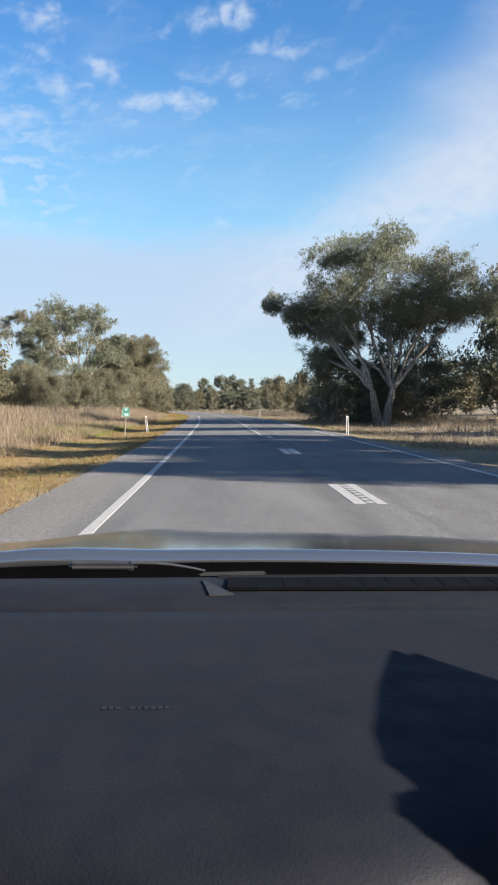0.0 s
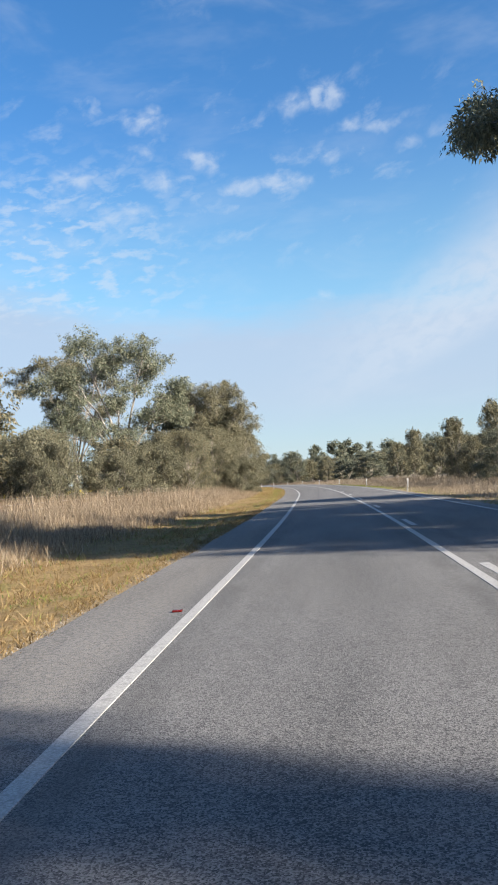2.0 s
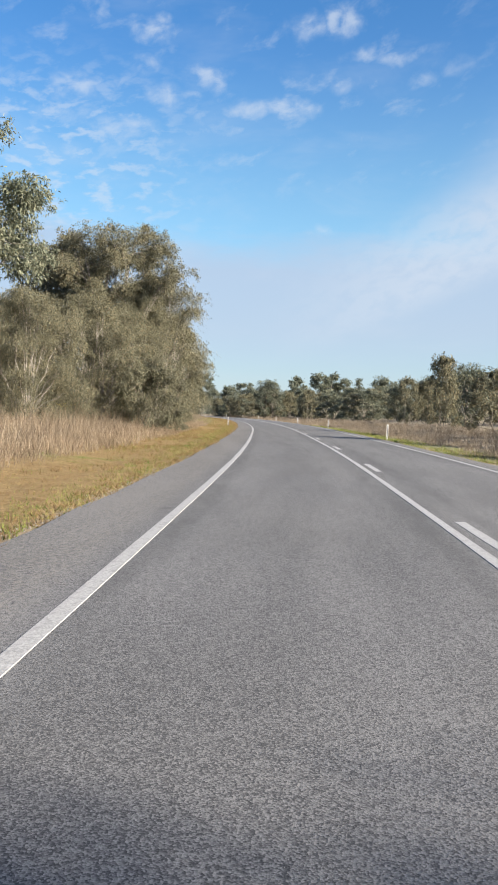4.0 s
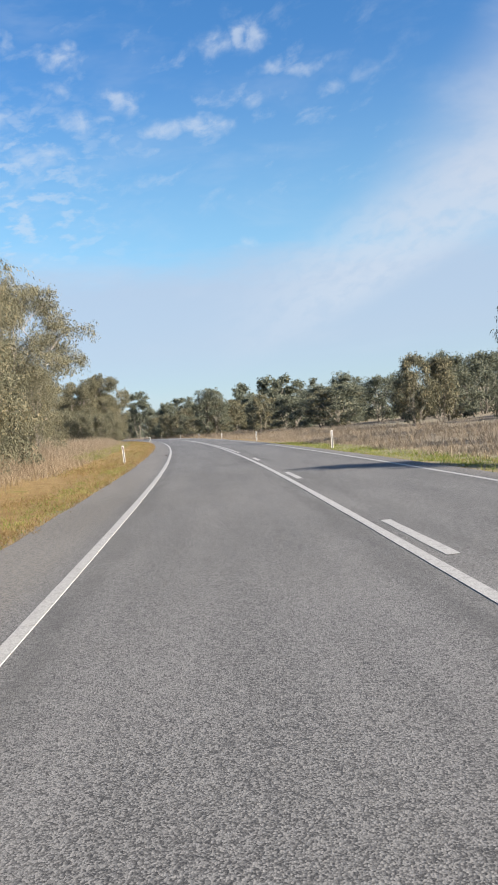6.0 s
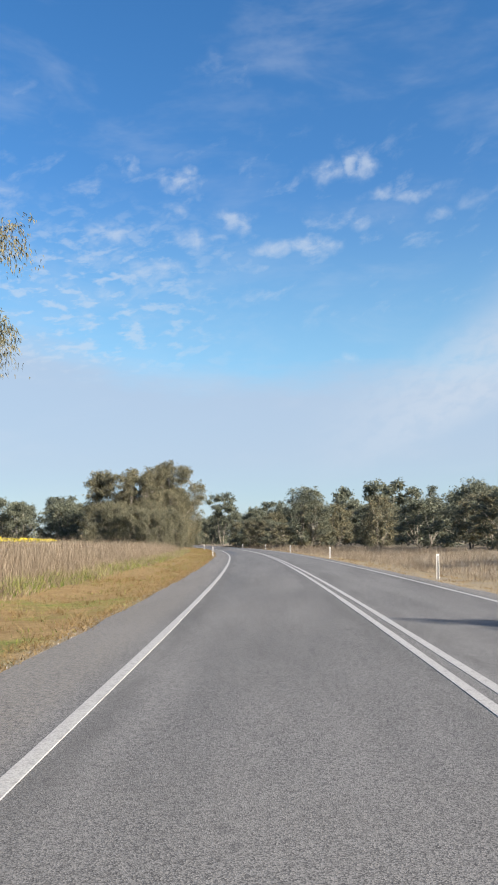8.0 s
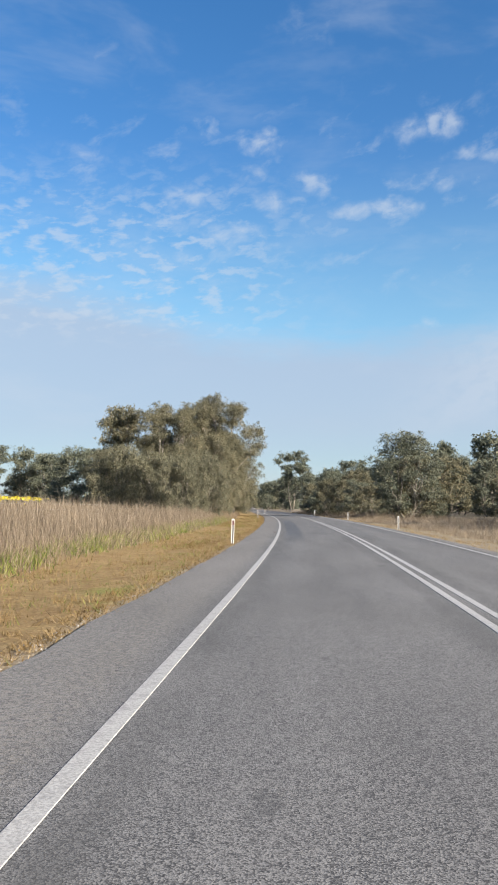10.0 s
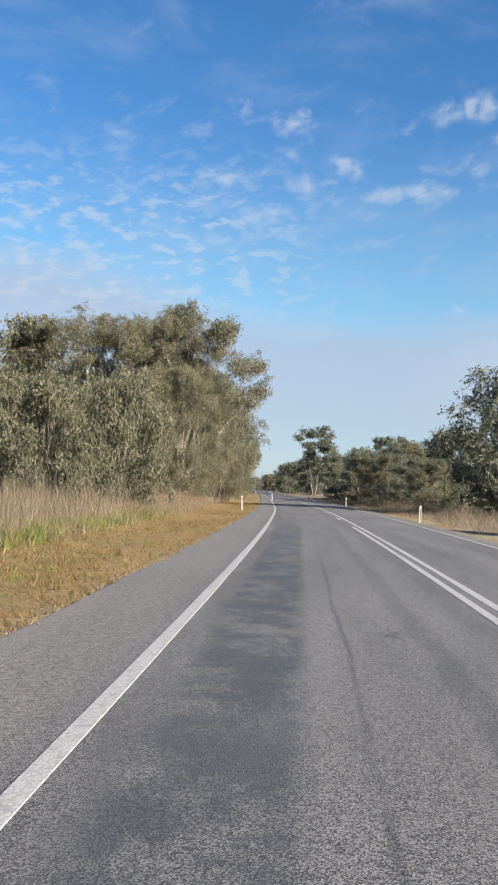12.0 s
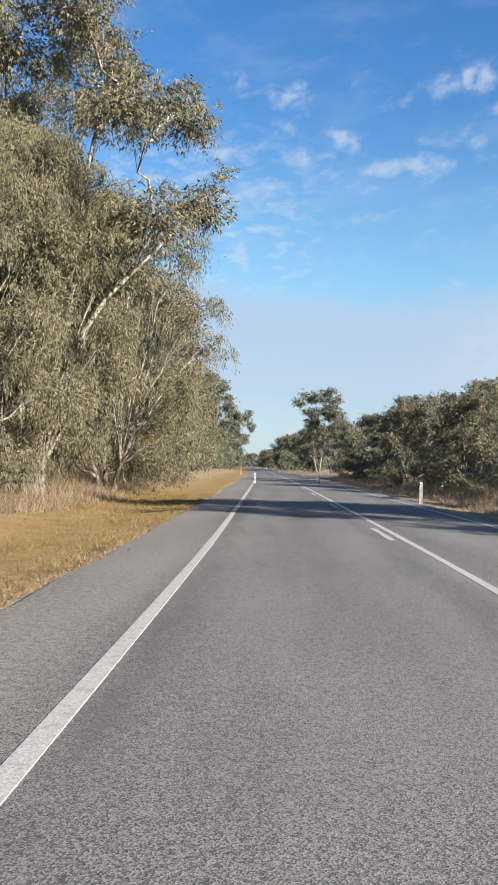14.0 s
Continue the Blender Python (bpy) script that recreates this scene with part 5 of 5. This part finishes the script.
# ---------------------------------------------------------------- roadside things
def guide_post(x, y, z, turn, lean, red):
    ob = new("guide_post")
    ob.matrix_basis = pose(x, y, z, 0, lean, turn)
    bm = bmesh.new()
    # channel section: a thin web between two rounded flanges, closed at the head
    for size, at in (((0.020, 0.036, 1.12), (-0.042, 0, 0.36)), ((0.020, 0.036, 1.12), (0.042, 0, 0.36)), ((0.104, 0.036, 0.05), (0, 0, 0.905))):
        one = box(size, at, 0.004)
        me = bpy.data.meshes.new("piece")
        one.to_mesh(me)
        one.free()
        bm.from_mesh(me)
        bpy.data.meshes.remove(me)
    part("post", bm, WHITE, ob)
    part("web", box((0.064, 0.010, 1.06), (0, 0, 0.345), 0.002), WEB, ob, "recessed web, coloured dark for its shade")
    part("reflector", box((0.055, 0.010, 0.16), (0, -0.012, 0.78), 0.003), RED if red else DULL, ob, "small red reflector" if red else "small grey reflector")
    part("reflector", box((0.055, 0.010, 0.16), (0, 0.012, 0.78), 0.003), DULL if red else RED, ob, "small reflector on the back")
    return tagged(ob, "white plastic guide post with a small reflector on the grass verge", "guide post", "guide posts along the road")


def posts():
    left = [(-6.34, 48.7, 5.5), (-18.8, 190.9, 2), (-31.8, 273.5, -2), (-48.0, 344.2, 1), (-60.7, 402, 0), (-80.6, 466.2, 0)]
    right = [(4.3, 41.1, 0), (0.2, 115.5, -6), (-3.2, 152.5, -3), (-7.9, 190, -2), (-13.6, 228, -2), (-20.3, 265.9, -2), (-27.9, 303.5, 0),
             (-36.5, 340.9, 0), (-46.5, 376, 0), (-57.5, 410.6, 0), (-78, 480, 0)]
    for side, rows in ((1, left), (0, right)):
        for x, y, lean in rows:
            s = math.degrees(math.atan(-float(left_x(y)[1])))
            guide_post(x, y, float(ground_z(off_at(x, y))), s, -lean, side)


def lettering(name, text, size, at, mat, parent):
    c = bpy.data.curves.new(name, "FONT")
    c.body, c.size, c.extrude, c.align_x, c.align_y = text, size, 0.002, "CENTER", "CENTER"
    c.materials.append(mat)
    ob = new(name, c)
    ob.parent = parent
    ob.matrix_basis = Matrix.Translation(at) @ pose(0, 0, 0, 90, 0, 0)
    return ob


def marker_sign(x, y, z, turn):
    ob = new("distance_sign")
    ob.matrix_basis = pose(x, y, z, 0, 5.0, turn)
    part("post", rod((0, 0, -0.3), (0, 0, 1.05), 0.032, sides=12), TIMBER, ob, "grey round timber post")
    bm = bmesh.new()
    plate = [(-0.21, 0.89), (0.21, 0.89), (0.205, 0.94), (0.152, 1.375), (-0.152, 1.375), (-0.205, 0.94)]
    lo = [bm.verts.new((a, -0.052, b)) for a, b in plate]
    hi = [bm.verts.new((a, -0.040, b)) for a, b in plate]
    bm.faces.new(lo)
    bm.faces.new(list(reversed(hi)))
    for i in range(6):
        bm.faces.new((lo[i], hi[i], hi[(i + 1) % 6], lo[(i + 1) % 6]))
    plate_ob = part("plate", bm, SIGN_GREEN, ob, "green metal plate")
    bm = bmesh.new()
    rings = []
    for scale, y in ((0.985, -0.0535), (0.985, -0.056), (0.945, -0.056), (0.945, -0.0535)):
        rings.append([bm.verts.new((a * scale, y, 1.13 + (b - 1.13) * (1 - (1 - scale) * 0.85))) for a, b in plate])
    for r in range(4):
        for i in range(6):
            bm.faces.new((rings[r][i], rings[r][(i + 1) % 6], rings[(r + 1) % 4][(i + 1) % 6], rings[(r + 1) % 4][i]))
    part("border", bm, SIGN_WHITE, plate_ob, "thin white border")
    for name, text, z in (("letter", "H", 1.255), ("number", "160", 1.02)):
        word = lettering(name, text, 0.225, (0, -0.056, z), SIGN_WHITE, plate_ob)
        word.scale = (0.84, 1, 1)
    return tagged(ob, "green kilometre sign with white lettering on a timber post", "sign")


def road_stud(off, y):
    ob = new("pavement_marker")
    x, v = on_road(off, y)
    ob.matrix_basis = pose(float(x), float(v), 0.004, 0, 0, math.degrees(math.atan(-float(left_x(y)[1]))))
    bm = box((0.11, 0.10, 0.02), (0, 0, 0.008), 0.004)
    for p in bm.verts:
        if p.co.z > 0.012:
            p.co.y *= 0.55
    part("base", bm, RED, ob)
    part("lens", box((0.09, 0.012, 0.012), (0, -0.042, 0.010), 0.002, Euler((radians(-35), 0, 0)).to_matrix()), RED, ob, "dull red reflective face")
    return tagged(ob, "small red reflective marker stuck on the sealed shoulder", "road stud", "red markers along the edge line")


for stud_off, stud_y in STUDS:
    road_stud(stud_off, stud_y)
posts()
marker_sign(-7.0, 44.5, float(ground_z(-4.0)) + 0.09, 4)


def fence():
    """Post-and-wire fence between the left verge and the fields."""
    ob = new("wire_fence")
    ys = np.arange(60, 380, 5.0)
    tops = []
    for i, y in enumerate(ys):
        x, v, z = spot(-12.5, y)
        r = 0.02 if i % 3 else 0.055
        part("fence_post", rod((x, v, z - 0.2), (x + 0.02 * math.sin(i * 3.1), v, z + 1.15), r, r * 0.9, 8), TIMBER, ob)
        tops.append((x, v, z))
    for h in (0.45, 0.75, 1.05):
        c = bpy.data.curves.new("wire", "CURVE")
        c.dimensions, c.bevel_depth = "3D", 0.003
        s = c.splines.new("POLY")
        s.points.add(len(tops) - 1)
        for p, (x, v, z) in zip(s.points, tops):
            p.co = (x, v, z + h, 1)
        c.materials.append(STEEL)
        w = new("wire", c)
        w.parent = ob
    tagged(ob, "old post and wire fence standing in tall dry grass", "fence")


fence()


# ---------------------------------------------------------------- cars
def loft(sections, mat, name):
    """A closed skin through rings of points."""
    k = len(sections[0])
    verts = [p for s in sections for p in s]
    faces = [(j * k + i, j * k + (i + 1) % k, (j + 1) * k + (i + 1) % k, (j + 1) * k + i) for j in range(len(sections) - 1) for i in range(k)]
    faces.append(tuple(reversed(range(k))))
    faces.append(tuple(range((len(sections) - 1) * k, len(sections) * k)))
    return mesh_of(name, verts, faces, mat, True)


def oncoming_car(x, y, turn):
    ob = new("hatchback_car")
    ob.matrix_basis = pose(x, y, 0.0 - 0.06, 0, 0, turn)
    ring = lambda yy, w, z0, z1, r: [(-w, yy, z0 + r), (-w + r, yy, z0), (w - r, yy, z0), (w, yy, z0 + r), (w, yy, z1 - r), (w - r * 1.4, yy, z1), (-w + r * 1.4, yy, z1), (-w, yy, z1 - r)]
    part("body", loft([ring(-2.1, 0.72, 0.34, 0.66, 0.1), ring(-1.95, 0.84, 0.22, 0.82, 0.12), ring(-0.9, 0.88, 0.20, 0.98, 0.12), ring(1.2, 0.88, 0.20, 1.0, 0.12), ring(1.95, 0.86, 0.24, 0.98, 0.12), ring(2.1, 0.76, 0.36, 0.8, 0.1)], CAR_WHITE, "body"), CAR_WHITE, ob, "pale grey painted body")
    cabin = part("cabin", loft([ring(-1.0, 0.76, 0.92, 1.0, 0.03), ring(-0.35, 0.64, 0.92, 1.40, 0.06), ring(0.9, 0.64, 0.92, 1.44, 0.06), ring(1.75, 0.70, 0.92, 1.02, 0.03)], CAR_WHITE, "cabin"), CAR_WHITE, ob)
    part("windscreen", box((1.16, 0.02, 0.62), (0, -0.70, 1.22), 0.004, Euler((radians(-54), 0, 0)).to_matrix()), GLASS, cabin, "dark windscreen")
    for s in (-1, 1):
        part("headlight", box((0.30, 0.12, 0.14), (s * 0.58, -2.04, 0.66), 0.03), CHROME, ob, "clear headlight")
        for v in (-1.3, 1.3):
            w = part("wheel", rod((s * 0.74, v, 0.31), (s * 0.90, v, 0.31), 0.31, sides=20), RUBBER, ob)
            part("rim", rod((s * 0.86, v, 0.31), (s * 0.91, v, 0.31), 0.19, sides=14), STEEL, w)
    tagged(ob, "pale grey hatchback far down the road in the opposite lane", "car")


x0, y0 = on_road(5.0, 640.0)
oncoming_car(float(x0), float(y0), 16)


def touring_car():
    """The car whose cabin the view starts in; x to its right, y ahead, its seat at the origin."""
    ob = new("touring_car")
    ob.matrix_basis = pose(0, 0, 0, 0, 0, 2.1)
    xs = np.linspace(-0.62, 1.30, 33)
    mid = 0.34

    def arch(x, depth):
        u = (x - mid) / 0.96
        return depth * u * u

    # bonnet: falls away ahead, with two raised shoulders
    rows = []
    for j in range(15):
        t = j / 14
        y = 1.10 + 1.02 * t
        row = []
        for x in xs:
            u = (x - mid) / 0.96
            z = 1.128 - 0.06 * t - 0.07 * t ** 2 - 0.022 * x - 0.06 * x * x
            z += 0.016 * math.exp(-((abs(u) - 0.62 + 0.14 * t) / 0.10) ** 2) * (0.4 + 0.6 * t)
            row.append((float(x), y - arch(x, 0.03) * (1 + 5.0 * t), z))
        rows.append(row)
    part("bonnet", sheet_of(rows, SILVER, "bonnet", 0.02), SILVER, ob, "glossy silver bonnet mirroring the sky")
    rows = [[(float(x), 1.098 + dy - arch(x, 0.03), 1.122 - 0.022 * x - 0.06 * x * x + dz) for x in xs] for dy, dz in ((0.0, -0.004), (-0.004, -0.05), (-0.05, -0.085), (-0.11, -0.070), (-0.14, -0.035))]
    cowl = part("cowl_panel", sheet_of(rows, BLACK, "cowl_panel", 0.01), BLACK, ob, "black plastic cowl below the windscreen")
    for k in range(15):
        for x_at in (-0.42, -0.10):
            x = x_at + 0.011 * k
            part("cowl_slat", box((0.006, 0.035, 0.008), (x, 1.02 - arch(x, 0.03), 1.056), 0.001), RUBBER, cowl)
    # wiper arms: a flat root, then a thin arm that bends down to the blade
    for x0, x1, z in ((-0.195, -0.03, 1.128), (0.42, 1.0, 1.05)):
        root = part("wiper", box((0.082, 0.014, 0.010), (x0 + 0.041, 1.035, z), 0.004, Euler((radians(20), radians(1.5), 0)).to_matrix()), WIPER, ob, "worn black wiper arm")
        tv, tf = [], []
        line = [(x0 + 0.075 + (x1 - x0 - 0.075) * t, 1.033, z + 0.003 - 0.012 * t * t) for t in np.linspace(0, 1, 8)]
        tube(tv, tf, line, [0.0028 - 0.0012 * t for t in np.linspace(0, 1, 8)], 8)
        part("arm", mesh_of("arm", tv, tf, WIPER, True), WIPER, root)
        part("wiper_blade", box((abs(x1 - x0) * 0.5, 0.005, 0.006), (x1 + abs(x1 - x0) * 0.2, 1.035, z - 0.014), 0.002), RUBBER, root)

    # dashboard top: a broad soft pad with a rounded near edge
    rows = []
    for y, z in ((0.30, 0.86), (0.345, 1.00), (0.368, 1.055), (0.382, 1.080), (0.395, 1.089), (0.42, 1.095), (0.45, 1.098), (0.48, 1.101), (0.52, 1.104), (0.57, 1.107), (0.60, 1.108), (0.63, 1.109), (0.655, 1.110), (0.68, 1.111), (0.70, 1.112), (0.72, 1.113), (0.745, 1.114), (0.80, 1.116), (0.835, 1.1175), (0.841, 1.113), (0.847, 1.1185), (0.93, 1.124), (0.965, 1.125), (0.985, 1.100)):
        near = max(0.0, min(1.0, (0.56 - y) / 0.16))
        rows.append([(float(x), y - arch(x, 0.02) * min(1, max(0, (y - 0.5) / 0.4)) + near * min(0.05, 2.8 * x * x), z - 0.020 * x) for x in xs])
    dash = part("dashboard", sheet_of(rows, DASH, "dashboard", 0.03), DASH, ob, "charcoal soft plastic dashboard, dusty in the sun")
    slot = part("demister_slot", box((0.95, 0.056, 0.005), (0.470, 0.927, 1.1145), 0.002, Euler((0, radians(1.15), 0)).to_matrix()), DASH_DARK, dash, "black demister slot")
    for k in range(30):
        part("demister_rib", box((0.003, 0.040, 0.0015), (0.03 + 0.029 * k, 0.930, 1.1261 - 0.02 * (0.03 + 0.029 * k)), 0.0005), DASH_DARK, slot)
    part("slot_lip", box((0.97, 0.006, 0.006), (0.470, 0.960, 1.1155), 0.002, Euler((0, radians(1.15), 0)).to_matrix()), DASH, slot)
    bm = bmesh.new()
    ring = [[bm.verts.new((x, y, z + h)) for x, y, z in ((-0.031, 0.944, 1.1250), (0.004, 0.886, 1.1207), (-0.022, 0.884, 1.1212))] for h in (-0.004, 0.0022)]
    bm.faces.new(ring[1])
    bm.faces.new(list(reversed(ring[0])))
    for k in range(3):
        bm.faces.new((ring[0][k], ring[0][(k + 1) % 3], ring[1][(k + 1) % 3], ring[1][k]))
    part("slot_cap", bm, TRIM, dash)
    # raised letters of the airbag cover, unreadable
    for k, w in enumerate((6, 5, 6, 0, 6, 3, 5, 6, 5, 5)):
        if w:
            part("embossed_bar", box((w * 0.0006, 0.0042, 0.0007), (-0.090 + 0.0049 * k, 0.590, 1.1098 - 0.0001 * k), 0.0002), BARS, dash)
    part("sensor_dome", rod((-0.265, 0.86, 1.10), (-0.265, 0.86, 1.126), 0.026, 0.018, 16), BLACK, dash)
    # added hood out of view, its outline shaped to cast the pad's shadow
    outline = ((0.30, 1.06), (0.292, 1.215), (0.300, 1.228), (0.312, 1.236), (0.330, 1.236), (0.343, 1.230), (0.350, 1.232), (0.366, 1.240), (0.41, 1.243), (0.50, 1.238), (0.600, 1.229), (0.484, 1.200), (0.42, 1.180), (0.40, 1.06))
    hood = [[(x, max(0.44, y - 2.0 * (x - 0.40)) if y > 0.45 else y, z) for y, z in outline] for x in (0.40, 0.405, 0.425, 0.445, 0.465, 0.485, 0.80, 0.805)]
    mid_y, mid_z = 0.44, 1.13
    for i in (0, 7):
        hood[i] = [(x, mid_y + (y - mid_y) * 0.97, mid_z + (z - mid_z) * 0.98) for x, y, z in hood[i]]
    hood = [[(hood[0][0][0], mid_y, mid_z)] * len(outline)] + hood + [[(hood[7][0][0], mid_y, mid_z)] * len(outline)]
    part("shadow_hood", sheet_of(hood, DASH_DARK, "shadow_hood", 0.008), DASH_DARK, ob, "dark hood out of view, added to shadow the dashboard pad")
    vent = part("air_vent", box((0.13, 0.035, 0.075), (0.285, 0.325, 1.00), 0.012, Euler((radians(-28), 0, 0)).to_matrix()), BLACK, dash, "air vent with dark louvres")
    for dx, dz, w, h in ((0, 0.042, 0.145, 0.010), (0, -0.042, 0.145, 0.010), (-0.07, 0, 0.010, 0.084), (0.07, 0, 0.010, 0.084)):
        part("vent_trim", box((w, 0.012, h), (0.285 + dx, 0.305 - dz * 0.5, 1.017 + dz), 0.003), CHROME, vent, "satin chrome trim")
    # shell round the cabin, open at the windscreen and side windows
    body = part("floor_pan", box((1.70, 3.7, 0.06), (mid, 0.22, 0.30), 0.02), BLACK, ob)
    # y, half width, shoulder height along the side
    side = ((-1.72, 0.74, 0.84), (-1.60, 0.82, 0.93), (-1.2, 0.88, 0.97), (-0.6, 0.905, 0.98), (0.0, 0.91, 0.985), (0.6, 0.905, 0.98), (0.95, 0.90, 0.97), (1.4, 0.88, 0.92), (1.8, 0.84, 0.86), (2.05, 0.76, 0.78), (2.14, 0.66, 0.70))
    for s in (-1, 1):
        rows = []
        for y, w, top in side:
            rows.append([(mid + s * w * k, y, 0.24 + (top - 0.24) * h) for k, h in ((0.90, 0.0), (0.96, 0.12), (0.99, 0.35), (1.0, 0.62), (0.985, 0.86), (0.95, 0.97), (0.90, 1.0))])
        panel = part("side_panel", sheet_of(rows, SILVER, "side_panel", 0.02), SILVER, body, "silver painted side")
        for v in (0.62, -0.42):
            part("door_seam", box((0.012, 0.008, 0.62), (mid + s * 0.905, v, 0.64), 0.002), BLACK, panel)
            part("door_handle", box((0.022, 0.15, 0.022), (mid + s * 0.915, v - 0.80, 0.84), 0.008), SILVER, panel)
        for v in (1.45, -1.2):
            arch_pts = [(mid + s * 0.885, v + 0.385 * math.cos(radians(q)), 0.33 + 0.385 * math.sin(radians(q))) for q in range(-20, 201, 20)]
            tv, tf = [], []
            tube(tv, tf, arch_pts, [0.03] * len(arch_pts), 6)
            part("wheel_arch", mesh_of("wheel_arch", tv, tf, BLACK, True), BLACK, panel)
        part("pillar", rod((mid + s * 0.86, 0.80, 0.96), (mid + s * 0.62, -0.28, 1.56), 0.045, 0.04, 10), DASH_DARK, body)
        part("centre_pillar", rod((mid + s * 0.86, -0.50, 0.96), (mid + s * 0.65, -0.56, 1.57), 0.045, 0.04, 10), DASH_DARK, body)
        part("rear_pillar", rod((mid + s * 0.78, -1.55, 0.93), (mid + s * 0.60, -1.28, 1.55), 0.07, 0.06, 10), SILVER, body)
        lamp = part("headlight", box((0.30, 0.16, 0.12), (mid + s * 0.60, 2.03, 0.74), 0.04), CHROME, body, "clear headlight")
        part("lens", box((0.27, 0.02, 0.09), (mid + s * 0.60, 2.115, 0.74), 0.008), GLASS, lamp)
        part("tail_light", box((0.20, 0.06, 0.20), (mid + s * 0.66, -1.73, 0.80), 0.02), RED, body, "red tail light")
    rows = [[(mid + u * 0.66, y, z + 0.03 * (1 - u * u)) for u in np.linspace(-1, 1, 9)] for y, z in ((-0.26, 1.555), (-0.5, 1.585), (-0.9, 1.59), (-1.2, 1.57), (-1.36, 1.53))]
    part("roof", sheet_of(rows, SILVER, "roof", 0.03), SILVER, body, "curved silver roof")
    rows = [[(mid + u * w, y - 0.06 * (1 - u * u), z) for u in np.linspace(-1, 1, 9)] for y, z, w in ((-1.37, 1.52, 0.62), (-1.50, 1.25, 0.70), (-1.60, 0.96, 0.78))]
    part("rear_window", sheet_of(rows, GLASS, "rear_window", 0.01), GLASS, body, "dark rear window")
    rows = [[(mid + u * w, y - 0.07 * (1 - u * u), z) for u in np.linspace(-1, 1, 9)] for y, z, w in ((-1.60, 0.95, 0.80), (-1.70, 0.86, 0.80), (-1.72, 0.60, 0.80), (-1.76, 0.50, 0.80), (-1.72, 0.28, 0.78))]
    part("tailgate", sheet_of(rows, SILVER, "tailgate", 0.02), SILVER, body)
    rows = [[(mid + u * w, y + 0.12 * (1 - u * u), z) for u in np.linspace(-1, 1, 9)] for y, z, w in ((2.02, 0.84, 0.74), (2.08, 0.74, 0.74), (2.10, 0.55, 0.74), (2.12, 0.42, 0.74), (2.06, 0.26, 0.70))]
    nose = part("bumper", sheet_of(rows, SILVER, "bumper", 0.02), SILVER, body)
    for k in range(4):
        part("grille_bar", box((0.72, 0.03, 0.018), (mid, 2.225, 0.58 + 0.045 * k), 0.005), BLACK, nose)
    for s in (-1, 1):
        for v in (1.45, -1.2):
            w = part("wheel", rod((mid + s * 0.76, v, 0.33), (mid + s * 0.95, v, 0.33), 0.33, sides=24), RUBBER, ob)
            part("rim", rod((mid + s * 0.92, v, 0.33), (mid + s * 0.96, v, 0.33), 0.21, sides=16), STEEL, w)
    tagged(ob, "silver car with a dusty charcoal dashboard standing in the lane", "car")


touring_car()
